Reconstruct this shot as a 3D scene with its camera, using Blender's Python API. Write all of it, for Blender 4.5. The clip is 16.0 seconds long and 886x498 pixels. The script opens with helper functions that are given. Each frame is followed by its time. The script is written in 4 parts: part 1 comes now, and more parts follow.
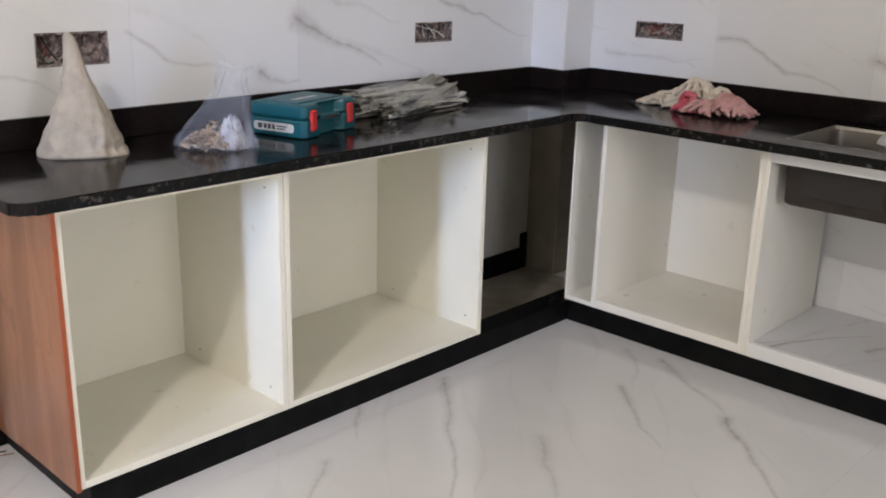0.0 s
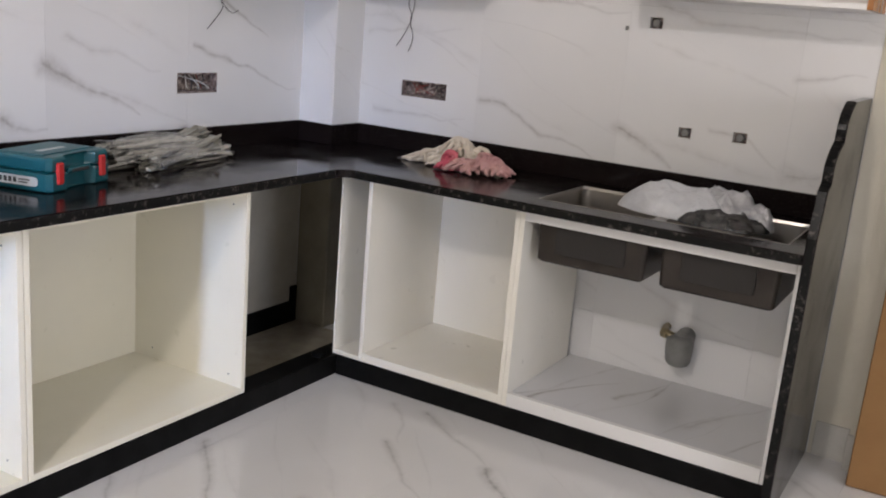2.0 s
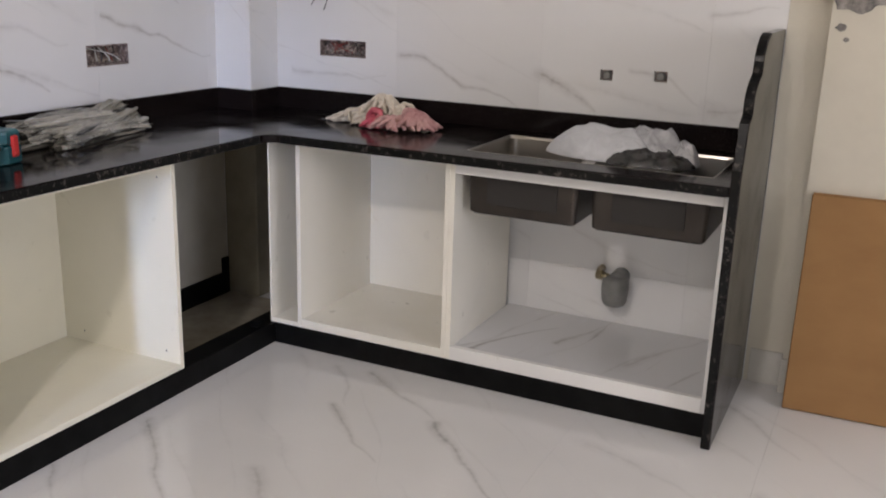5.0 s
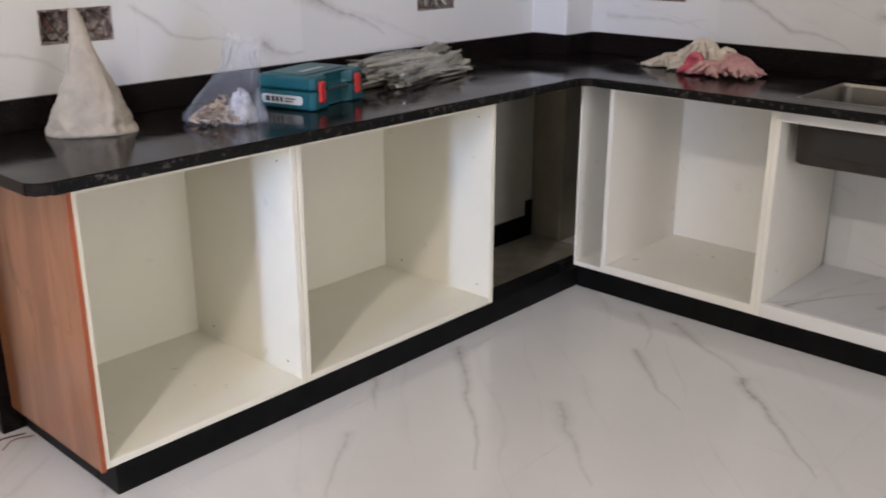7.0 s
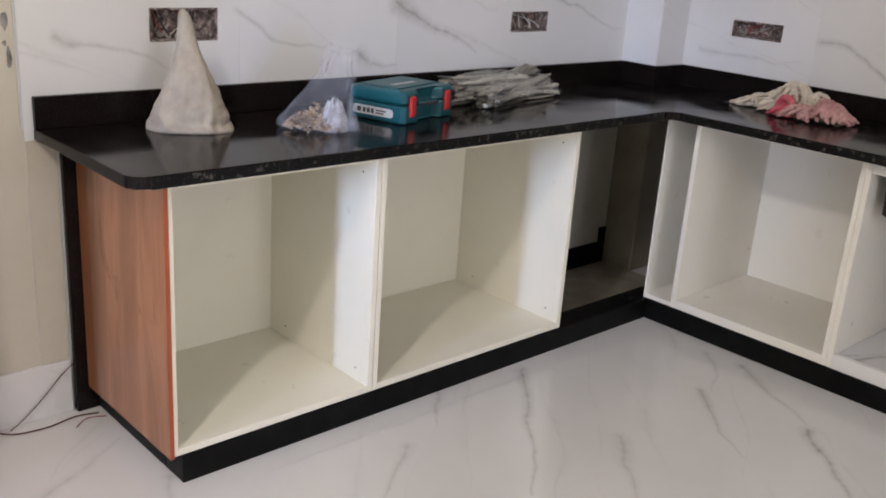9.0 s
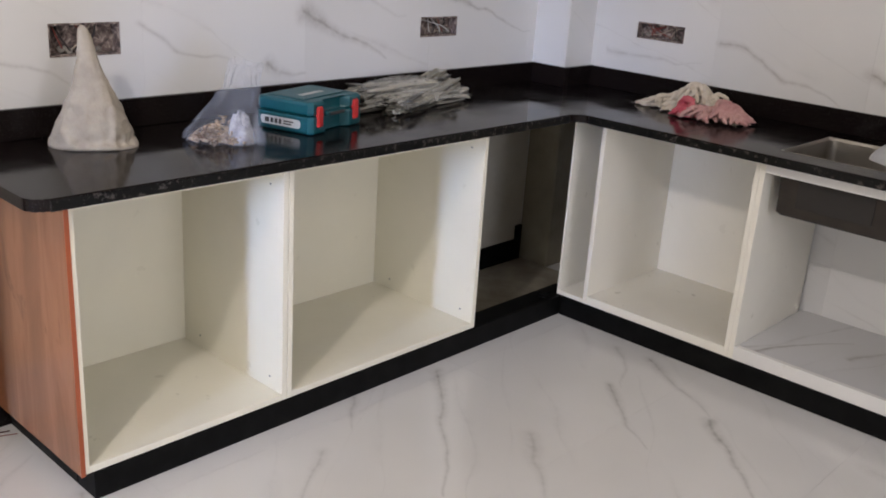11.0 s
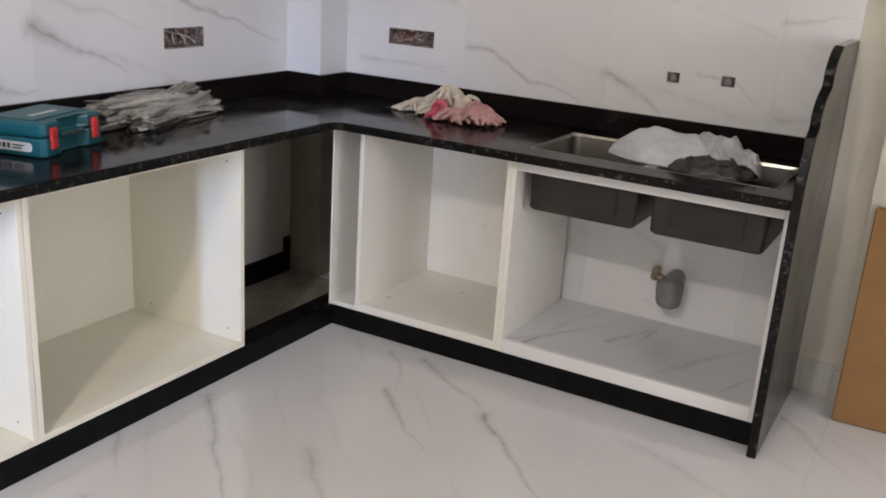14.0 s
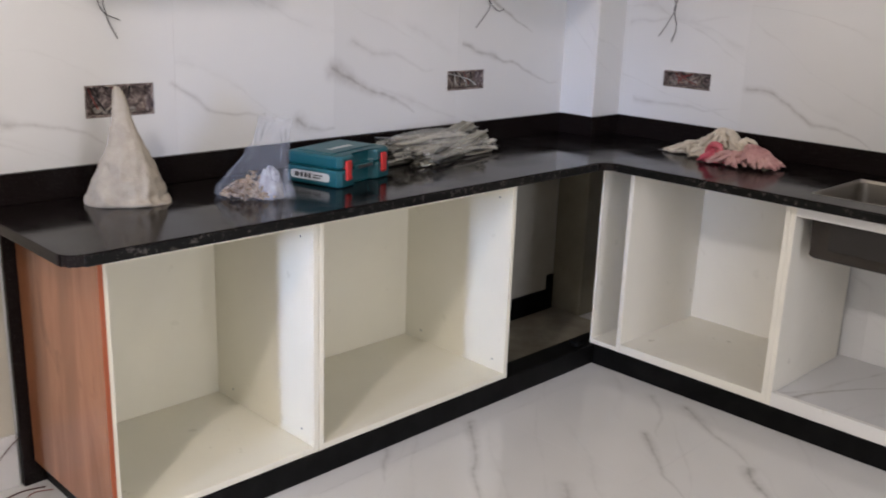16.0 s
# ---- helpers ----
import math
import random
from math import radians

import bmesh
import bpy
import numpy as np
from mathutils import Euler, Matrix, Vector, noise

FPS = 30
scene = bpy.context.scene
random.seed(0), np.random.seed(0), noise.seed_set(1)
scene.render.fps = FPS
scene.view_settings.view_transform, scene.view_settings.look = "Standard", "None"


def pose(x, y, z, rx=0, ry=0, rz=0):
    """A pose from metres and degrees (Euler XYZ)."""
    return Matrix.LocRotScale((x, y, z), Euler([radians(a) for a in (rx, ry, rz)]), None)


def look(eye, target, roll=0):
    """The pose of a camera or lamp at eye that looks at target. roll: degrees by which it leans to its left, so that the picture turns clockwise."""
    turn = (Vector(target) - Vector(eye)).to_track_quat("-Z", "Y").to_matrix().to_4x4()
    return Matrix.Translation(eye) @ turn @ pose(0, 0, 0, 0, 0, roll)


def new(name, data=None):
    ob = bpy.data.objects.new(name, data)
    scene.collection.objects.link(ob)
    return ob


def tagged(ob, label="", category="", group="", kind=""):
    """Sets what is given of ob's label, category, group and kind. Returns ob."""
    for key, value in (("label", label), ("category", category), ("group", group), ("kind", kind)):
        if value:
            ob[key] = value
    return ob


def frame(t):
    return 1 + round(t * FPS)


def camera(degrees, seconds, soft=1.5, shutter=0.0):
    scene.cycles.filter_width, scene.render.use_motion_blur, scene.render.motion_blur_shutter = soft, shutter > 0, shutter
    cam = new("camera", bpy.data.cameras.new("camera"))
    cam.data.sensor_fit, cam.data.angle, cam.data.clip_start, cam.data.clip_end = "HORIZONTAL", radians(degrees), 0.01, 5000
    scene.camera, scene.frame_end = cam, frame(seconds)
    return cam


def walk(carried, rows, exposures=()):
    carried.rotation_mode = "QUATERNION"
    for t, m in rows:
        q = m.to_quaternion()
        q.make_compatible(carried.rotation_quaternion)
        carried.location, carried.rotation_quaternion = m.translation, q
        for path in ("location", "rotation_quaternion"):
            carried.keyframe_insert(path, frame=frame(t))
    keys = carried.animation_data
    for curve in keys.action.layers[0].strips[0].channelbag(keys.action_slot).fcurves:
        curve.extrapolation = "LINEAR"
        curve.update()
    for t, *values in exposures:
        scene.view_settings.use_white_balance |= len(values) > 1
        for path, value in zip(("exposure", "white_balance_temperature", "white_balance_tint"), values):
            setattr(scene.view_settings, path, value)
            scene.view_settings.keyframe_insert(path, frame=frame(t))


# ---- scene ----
cam = camera(50.17, 16.0, soft=1.8, shutter=0.3)
PATH = [
    (0, (2.576, -3.528, 1.394), (1.269, -2.135, 0.801), 1.50),
    (0.5, (2.595, -3.514, 1.403), (1.351, -2.050, 0.845), 2.35),
    (1, (2.609, -3.497, 1.410), (1.442, -1.961, 0.881), 3.47),
    (1.5, (2.604, -3.493, 1.420), (1.549, -1.874, 0.902), 4.22),
    (2, (2.619, -3.476, 1.438), (1.652, -1.793, 0.958), 4.89),
    (2.5, (2.619, -3.480, 1.449), (1.685, -1.755, 1.061), 4.57),
    (3, (2.610, -3.497, 1.480), (1.659, -1.766, 1.164), 3.72),
    (3.2, (2.588, -3.519, 1.466), (1.648, -1.776, 1.181), 3.80),
    (5.3, (2.606, -3.470, 1.419), (1.793, -1.746, 0.814), 1.30),
    (5.5, (2.590, -3.482, 1.415), (1.780, -1.766, 0.783), 1.00),
    (6, (2.553, -3.494, 1.403), (1.641, -1.850, 0.721), 0.38),
    (6.5, (2.517, -3.531, 1.397), (1.419, -2.002, 0.720), -0.15),
    (7, (2.515, -3.569, 1.384), (1.237, -2.175, 0.733), 0.06),
    (7.5, (2.551, -3.567, 1.394), (1.174, -2.265, 0.755), 1.05),
    (8, (2.517, -3.612, 1.400), (1.130, -2.323, 0.756), 2.77),
    (8.2, (2.489, -3.614, 1.401), (1.088, -2.349, 0.740), 3.80),
    (10.3, (2.531, -3.609, 1.476), (1.206, -2.229, 0.893), 3.70),
    (10.5, (2.594, -3.580, 1.483), (1.275, -2.207, 0.870), 3.59),
    (11, (2.570, -3.581, 1.499), (1.298, -2.183, 0.846), 3.89),
    (11.5, (2.595, -3.558, 1.470), (1.330, -2.156, 0.810), 3.71),
    (12, (2.604, -3.541, 1.476), (1.417, -2.084, 0.792), 3.37),
    (12.5, (2.614, -3.519, 1.512), (1.490, -1.999, 0.858), 3.06),
    (13, (2.624, -3.511, 1.498), (1.558, -1.938, 0.872), 3.19),
    (13.5, (2.619, -3.500, 1.502), (1.664, -1.855, 0.884), 3.70),
    (14, (2.604, -3.511, 1.504), (1.689, -1.841, 0.892), 3.74),
    (14.5, (2.585, -3.532, 1.487), (1.611, -1.887, 0.900), 3.67),
    (15, (2.614, -3.536, 1.468), (1.506, -1.967, 0.911), 2.62),
    (15.5, (2.618, -3.563, 1.467), (1.379, -2.093, 0.915), 2.01),
    (16, (2.596, -3.577, 1.489), (1.242, -2.211, 0.942), 2.07),
]
walk(cam, [(t, look(e, g, r)) for t, e, g, r in PATH],
     exposures=[(0.0, -0.12, 6330, 15), (2.0, -0.12, 6330, 17), (3.0, -0.10, 6330, 17), (5.5, -0.20, 6400, 18), (7.0, -0.20, 6400, 17), (10.5, -0.22, 6400, 17), (13.0, -0.18, 6350, 17), (16.0, -0.16, 6380, 17)])

# ---- light ----
world = bpy.data.worlds.new("world")
scene.world = world
world.use_nodes = True
wn = world.node_tree.nodes
sky = wn.new("ShaderNodeTexSky")
sky.sky_type = "NISHITA"
sky.sun_disc = False
sky.sun_elevation, sky.sun_rotation = radians(40), radians(160)
wn["Background"].inputs[1].default_value = 0.10
world.node_tree.links.new(sky.outputs[0], wn["Background"].inputs[0])


def area(name, m, sx, sy, watts, colour):
    d = bpy.data.lights.new(name, "AREA")
    d.shape, d.size, d.size_y, d.energy, d.color = "RECTANGLE", sx, sy, watts, colour
    ob = new(name, d)
    ob.matrix_world = m
    return ob


# the room: walls and openings
WL, WR = -0.05, 0.0            # tiled wall faces: x = WL, y = WR
XE, YB, ZC = 5.4, -6.2, 3.05   # far side wall, back wall, ceiling
WIN = (1.32, 1.63, 0.55, 2.15)   # window in the back wall: x0, x1, z0, z1
FILL_GAP = (2.05, 5.15, 0.05, 2.35)  # wide opening added to the back wall, grades the fill light behind it

day = area("window_daylight", look(((WIN[0] + WIN[1]) / 2, YB - 0.05, 1.35), (0.15, -1.4, 0.60)), 0.28, 1.50, 3.5, (0.52, 0.67, 1.0))
day.data.spread = radians(23)   # deep reveal
area("south_fill", look((3.4, YB - 2.6, 1.3), (2.2, 0.0, 0.8)), 3.4, 2.4, 34, (1.0, 0.98, 0.99))   # added soft fill beyond the opening, no source known there
EAST_GAP = (-3.2, -1.2, 0.70, 2.15)   # unseen opening added to the side wall for the fill: y0, y1, z0, z1
# invented fill lamp, lifts the insides of the long run's units
area("side_fill", look((XE + 0.25, -2.2, 1.45), (0.0, -2.0, 0.5)), 1.9, 1.35, 50, (0.97, 0.98, 1.0))
# bare bulb hanging behind and left of the camera
LAMP = (1.82, -4.38, 2.96)
bulb = bpy.data.lights.new("ceiling_bulb", "POINT")
bulb.energy, bulb.color, bulb.shadow_soft_size = 138, (1.0, 0.94, 0.85), 0.10
new("ceiling_bulb", bulb).matrix_world = pose(*LAMP)


# ---- materials ----
def mat(name, colour, rough=0.5, metal=0.0):
    m = bpy.data.materials.new(name)
    m.use_nodes = True
    b = m.node_tree.nodes["Principled BSDF"]
    b.inputs["Base Color"].default_value = (*colour, 1)
    b.inputs["Roughness"].default_value = rough
    b.inputs["Metallic"].default_value = metal
    return m, m.node_tree, b


def coords(nt, kind="Object", scale=(1, 1, 1), rot=(0, 0, 0), loc=(0, 0, 0)):
    tc, mp = nt.nodes.new("ShaderNodeTexCoord"), nt.nodes.new("ShaderNodeMapping")
    mp.inputs["Scale"].default_value, mp.inputs["Location"].default_value = scale, loc
    mp.inputs["Rotation"].default_value = [radians(a) for a in rot]
    nt.links.new(tc.outputs[kind], mp.inputs[0])
    return mp.outputs[0]


def noise_tex(nt, vec, scale, detail=4.0, rough=0.55, dist=0.0):
    n = nt.nodes.new("ShaderNodeTexNoise")
    n.inputs["Scale"].default_value, n.inputs["Detail"].default_value = scale, detail
    n.inputs["Roughness"].default_value, n.inputs["Distortion"].default_value = rough, dist
    nt.links.new(vec, n.inputs["Vector"])
    return n.outputs["Fac"]


def ramp(nt, fac, stops):
    r = nt.nodes.new("ShaderNodeValToRGB")
    e = r.color_ramp.elements
    while len(e) < len(stops):
        e.new(0.5)
    for k, (p, c) in zip(e, stops):
        k.position, k.color = p, (*c, 1) if len(c) == 3 else c
    nt.links.new(fac, r.inputs[0])
    return r.outputs[0]


def mix(nt, fac, a, b, mode="MIX"):
    m = nt.nodes.new("ShaderNodeMix")
    m.data_type, m.blend_type = "RGBA", mode
    for sock, v in ((m.inputs[0], fac), (m.inputs[6], a), (m.inputs[7], b)):
        if isinstance(v, (int, float)):
            sock.default_value = v
        elif isinstance(v, tuple):
            sock.default_value = (*v, 1)
        else:
            nt.links.new(v, sock)
    return m.outputs[2]


def bump(nt, bsdf, height, strength=0.2, dist=0.002):
    b = nt.nodes.new("ShaderNodeBump")
    b.inputs["Strength"].default_value, b.inputs["Distance"].default_value = strength, dist
    nt.links.new(height, b.inputs["Height"])
    nt.links.new(b.outputs[0], bsdf.inputs["Normal"])


def g3(v):
    return (v, v, v)


def calc(nt, op, a, b=0.0, c=0.0, clamp=False):
    n = nt.nodes.new("ShaderNodeMath")
    n.operation, n.use_clamp = op, clamp
    for sock, v in zip(n.inputs, (a, b, c)):
        if isinstance(v, (int, float)):
            sock.default_value = v
        else:
            nt.links.new(v, sock)
    return n.outputs[0]


def streaks(nt, rows, axis):
    """Single veins printed on the tiles: each runs from its swollen head to a hairline tail."""
    geo = nt.nodes.new("ShaderNodeNewGeometry")
    wob = nt.nodes.new("ShaderNodeTexNoise")
    wob.inputs["Scale"].default_value, wob.inputs["Detail"].default_value, wob.inputs["Roughness"].default_value = (3.2 if axis == "z" else 4.2), 2.0, 0.45
    nt.links.new(geo.outputs["Position"], wob.inputs["Vector"])

    def vm(op, a, b=None, scale=None):
        n = nt.nodes.new("ShaderNodeVectorMath")
        n.operation = op
        for k, v in enumerate((a, b)):
            if v is None:
                continue
            if isinstance(v, (tuple, list)):
                n.inputs[k].default_value = v
            else:
                nt.links.new(v, n.inputs[k])
        if scale is not None:
            if isinstance(scale, float):
                n.inputs["Scale"].default_value = scale
            else:
                nt.links.new(scale, n.inputs["Scale"])
        return n.outputs["Value"] if op in ("DOT_PRODUCT", "LENGTH") else n.outputs[0]

    flat = {"x": (0.0, 1.0, 1.0), "y": (1.0, 0.0, 1.0), "z": (1.0, 1.0, 0.0)}[axis]
    put = {"x": lambda a, c: (0.0, a, c), "y": lambda a, c: (a, 0.0, c), "z": lambda a, c: (a, c, 0.0)}[axis]
    sway = vm("SCALE", vm("SUBTRACT", wob.outputs["Color"], (0.5, 0.5, 0.5)), scale=0.13)
    p = vm("MULTIPLY", vm("ADD", geo.outputs["Position"], sway), flat)
    grain = noise_tex(nt, geo.outputs["Position"], 30.0, 5.0, 0.65)
    mottle = ramp(nt, grain, [(0.32, g3(0.25)), (0.66, g3(1))])
    total = None
    if axis == "z":
        rows = [(*r[:4], 1.5 * r[4], 0.95 * r[5]) for r in rows]
    for a0, c0, a1, c1, wide, gain in rows:
        head, tail = Vector(put(a0, c0)), Vector(put(a1, c1))
        run = (tail - head).length
        d = (tail - head) / run
        rel = vm("SUBTRACT", p, tuple(head))
        t = calc(nt, "MINIMUM", calc(nt, "MAXIMUM", vm("DOT_PRODUCT", rel, tuple(d)), 0.0), run)
        away = vm("LENGTH", vm("SUBTRACT", rel, vm("SCALE", tuple(d), scale=t)))
        along = calc(nt, "DIVIDE", t, run)
        w = calc(nt, "MULTIPLY_ADD", along, -0.82 * wide, wide)
        body = calc(nt, "SUBTRACT", 1.0, calc(nt, "DIVIDE", away, w), clamp=True)
        body = calc(nt, "MULTIPLY", calc(nt, "POWER", body, 1.5), mottle)
        line = calc(nt, "SUBTRACT", 1.0, calc(nt, "DIVIDE", away, 0.008), clamp=True)
        fade = calc(nt, "SUBTRACT", 1.0, calc(nt, "MULTIPLY", along, 0.6))
        one = calc(nt, "MULTIPLY", calc(nt, "MULTIPLY", calc(nt, "MULTIPLY_ADD", line, 0.26, body), fade), gain)
        total = one if total is None else calc(nt, "MAXIMUM", total, one)
    return total


def marble(name, base, vein, rot, rough, every=0.34, strength=1.0, shift=1.0, smudge=0.030, rough_line=0.035, rows=(), axis="z"):
    """Glazed white marble tile: drifting grey veins that swell into soft smudges and thin out to hairlines."""
    m, nt, b = mat(name, base, rough)
    tc = nt.nodes.new("ShaderNodeTexCoord")
    info = nt.nodes.new("ShaderNodeObjectInfo")
    off = nt.nodes.new("ShaderNodeVectorMath")
    off.operation = "SCALE"
    off.inputs[0].default_value = (2.9 * shift, 1.5 * shift, 2.1 * shift)
    nt.links.new(info.outputs["Random"], off.inputs["Scale"])
    add = nt.nodes.new("ShaderNodeVectorMath")
    nt.links.new(tc.outputs["Object"], add.inputs[0])
    nt.links.new(info.outputs["Location"], add.inputs[1])
    add2 = nt.nodes.new("ShaderNodeVectorMath")
    nt.links.new(add.outputs[0], add2.inputs[0])
    nt.links.new(off.outputs[0], add2.inputs[1])
    total = None
    for k, (turn, space, width, gain) in enumerate(((0, every, smudge, 1.0), (9, every * 1.7, smudge * 0.5, 0.75))):
        mp = nt.nodes.new("ShaderNodeMapping")
        mp.inputs["Rotation"].default_value = [radians(v + (math.copysign(turn, v) if v and v != 90 else 0)) for v in rot]
        mp.inputs["Location"].default_value = (3.7 * k, 0.13 * k, 0.13 * k)
        nt.links.new(add2.outputs[0], mp.inputs[0])
        st = nt.nodes.new("ShaderNodeMapping")
        st.inputs["Scale"].default_value = (0.9, 1.6, 1.6)
        nt.links.new(mp.outputs[0], st.inputs[0])
        sep = nt.nodes.new("ShaderNodeSeparateXYZ")
        nt.links.new(mp.outputs[0], sep.inputs[0])
        across = calc(nt, "ADD", sep.outputs[1], sep.outputs[2])
        drift = calc(nt, "MULTIPLY", noise_tex(nt, st.outputs[0], 1.3, 2.0, 0.5), 0.30)
        jit = calc(nt, "MULTIPLY", noise_tex(nt, mp.outputs[0], 9.0, 4.0, 0.6), rough_line)
        f = calc(nt, "ADD", calc(nt, "ADD", across, drift), jit)
        frac = calc(nt, "FRACT", calc(nt, "DIVIDE", f, space))
        dist = calc(nt, "MULTIPLY", calc(nt, "SUBTRACT", frac, 0.5), space)      # metres from the vein, signed
        away = calc(nt, "ABSOLUTE", dist)
        lng = nt.nodes.new("ShaderNodeMapping")
        lng.inputs["Scale"].default_value = (1.7, 3.2, 3.2)
        nt.links.new(mp.outputs[0], lng.inputs[0])
        gate = ramp(nt, noise_tex(nt, lng.outputs[0], 1.0, 2.0, 0.5), [(0.43, g3(0)), (0.58, g3(1))])
        swell = ramp(nt, noise_tex(nt, lng.outputs[0], 2.1, 2.0, 0.5), [(0.42, g3(0.03)), (0.66, g3(1))])
        thin = calc(nt, "SUBTRACT", 1.0, calc(nt, "DIVIDE", away, calc(nt, "MULTIPLY_ADD", swell, 0.004, 0.0022)), clamp=True)
        body = calc(nt, "SUBTRACT", 1.0, calc(nt, "DIVIDE", away, calc(nt, "MULTIPLY_ADD", swell, width, 0.002)), clamp=True)
        mottle = ramp(nt, noise_tex(nt, mp.outputs[0], 22.0, 4.0, 0.6), [(0.35, g3(0.25)), (0.65, g3(1))])
        body = calc(nt, "MULTIPLY", calc(nt, "MULTIPLY", body, body), calc(nt, "MULTIPLY", mottle, 0.95))
        one = calc(nt, "MULTIPLY", calc(nt, "MULTIPLY_ADD", thin, 0.17, body), calc(nt, "MULTIPLY", gate, gain * strength))
        total = one if total is None else calc(nt, "ADD", total, one, clamp=True)
    cloud = ramp(nt, noise_tex(nt, add2.outputs[0], 1.1, 3), [(0.3, tuple(0.90 * c for c in base)), (0.7, base)])
    if rows:
        total = calc(nt, "MAXIMUM", total, streaks(nt, rows, axis))
    nt.links.new(mix(nt, total, cloud, vein), b.inputs["Base Color"])
    return m


# printed veins: head and tail on the surface, width of the head, strength
VEINS_L = [(-2.12, 1.14, -1.74, 1.01, 0.020, 0.55), (-1.64, 1.01, -1.48, 0.95, 0.045, 0.75), (-1.47, 1.165, -1.10, 1.01, 0.052, 0.85),
           (-0.83, 1.245, -0.23, 1.08, 0.020, 0.70), (-2.64, 1.10, -2.30, 0.96, 0.022, 0.5), (-1.47, 1.70, -1.17, 1.57, 0.055, 0.8),
           (-0.84, 1.495, -0.42, 1.28, 0.030, 0.95), (-1.40, 1.26, -1.00, 1.15, 0.030, 0.35), (-1.485, 1.50, -1.62, 1.53, 0.060, 0.5)]
VEINS_R = [(0.20, 1.015, 0.67, 1.02, 0.022, 0.45), (0.16, 1.34, 0.62, 1.38, 0.026, 0.30), (0.80, 1.66, 1.03, 1.57, 0.050, 0.7), (0.85, 1.78, 1.20, 1.69, 0.050, 0.4),
           (0.66, 1.565, 1.35, 1.49, 0.030, 0.6), (1.45, 1.525, 2.15, 1.47, 0.035, 0.45), (0.72, 1.115, 1.27, 0.945, 0.030, 0.7), (1.35, 1.065, 1.57, 0.95, 0.050, 0.8),
           (2.00, 1.295, 2.20, 1.335, 0.026, 0.45), (1.68, 1.11, 1.96, 1.02, 0.022, 0.4), (2.00, 1.00, 2.16, 0.99, 0.060, 0.55)]
VEINS_F = [(1.02, -0.94, 1.32, -1.22, 0.026, 0.8), (0.98, -0.62, 1.40, -0.92, 0.028, 0.7), (1.36, -0.90, 1.80, -1.28, 0.024, 0.95), (0.54, -1.36, 1.10, -1.88, 0.028, 0.9),
           (0.51, -1.70, 0.66, -1.83, 0.022, 0.6), (1.03, -1.44, 1.36, -1.73, 0.030, 0.6), (1.84, -0.78, 2.24, -0.97, 0.040, 0.40), (2.21, -0.29, 2.47, -0.58, 0.032, 0.5),
           (0.85, -0.64, 1.06, -0.91, 0.020, 0.45), (0.70, -1.98, 0.92, -2.28, 0.026, 0.55), (0.44, -2.62, 0.68, -2.70, 0.026, 0.5), (0.36, -2.94, 0.18, -2.62, 0.030, 0.45),
           (2.42, -0.88, 2.62, -1.04, 0.030, 0.4)]
VEINS_S = [(1.32, -0.54, 1.52, -0.20, 0.016, 0.95), (1.59, -0.34, 1.68, -0.06, 0.020, 0.7), (1.86, -0.40, 2.06, -0.02, 0.028, 0.5)]
M_TILE_L = marble("marble_wall_tile", (0.80, 0.80, 0.80), (0.36, 0.34, 0.33), (19, 0, 90), 0.2, 0.27, 0.24, 1.0, 0.050, 0.030, VEINS_L, "x")
M_TILE_R = marble("marble_wall_tile_side", (0.80, 0.80, 0.80), (0.36, 0.34, 0.33), (0, -17, 0), 0.2, 0.27, 0.24, 1.0, 0.050, 0.030, VEINS_R, "y")
M_FLOOR = marble("marble_floor_tile", (0.80, 0.79, 0.78), (0.40, 0.39, 0.38), (0, 0, 42), 0.13, 0.27, 0.20, 0.0, 0.050, 0.014, VEINS_F, "z")
M_CABFLOOR = marble("marble_shelf_slab", (0.74, 0.74, 0.75), (0.33, 0.31, 0.30), (0, 0, -70), 0.2, 0.24, 0.6, 1.0, 0.030, 0.02, VEINS_S, "z")

M_GRANITE, nt, b = mat("black_granite", (0.010, 0.010, 0.011), 0.06)
b.inputs["IOR"].default_value = 1.265
vec = coords(nt)
speck = ramp(nt, noise_tex(nt, vec, 260, 2), [(0.60, (0.008, 0.0055, 0.0055)), (0.70, (0.045, 0.040, 0.038))])
patch = ramp(nt, noise_tex(nt, vec, 9, 6, 0.7, 0.6), [(0.62, g3(0)), (0.76, g3(1))])
nt.links.new(mix(nt, patch, speck, (0.020, 0.017, 0.016)), b.inputs["Base Color"])
nt.links.new(ramp(nt, noise_tex(nt, vec, 5, 5), [(0.35, g3(0.06)), (0.68, g3(0.21))]), b.inputs["Roughness"])

M_GRANITE_EDGE, nt, b = mat("granite_edge_chipped", (0.02, 0.02, 0.02), 0.28)
b.inputs["IOR"].default_value = 1.22
vec = coords(nt)
chips = ramp(nt, noise_tex(nt, vec, 55, 4, 0.7), [(0.57, g3(0)), (0.66, g3(1))])
nt.links.new(mix(nt, chips, (0.007, 0.007, 0.007), (0.085, 0.075, 0.068)), b.inputs["Base Color"])
bump(nt, b, noise_tex(nt, vec, 40, 3), 0.4, 0.002)

M_BLACK, nt, b = mat("black_skirting_stone", (0.005, 0.005, 0.005), 0.45)
b.inputs["IOR"].default_value = 1.2
vec = coords(nt)
nt.links.new(ramp(nt, noise_tex(nt, vec, 14, 5), [(0.4, g3(0.003)), (0.8, g3(0.009))]), b.inputs["Base Color"])


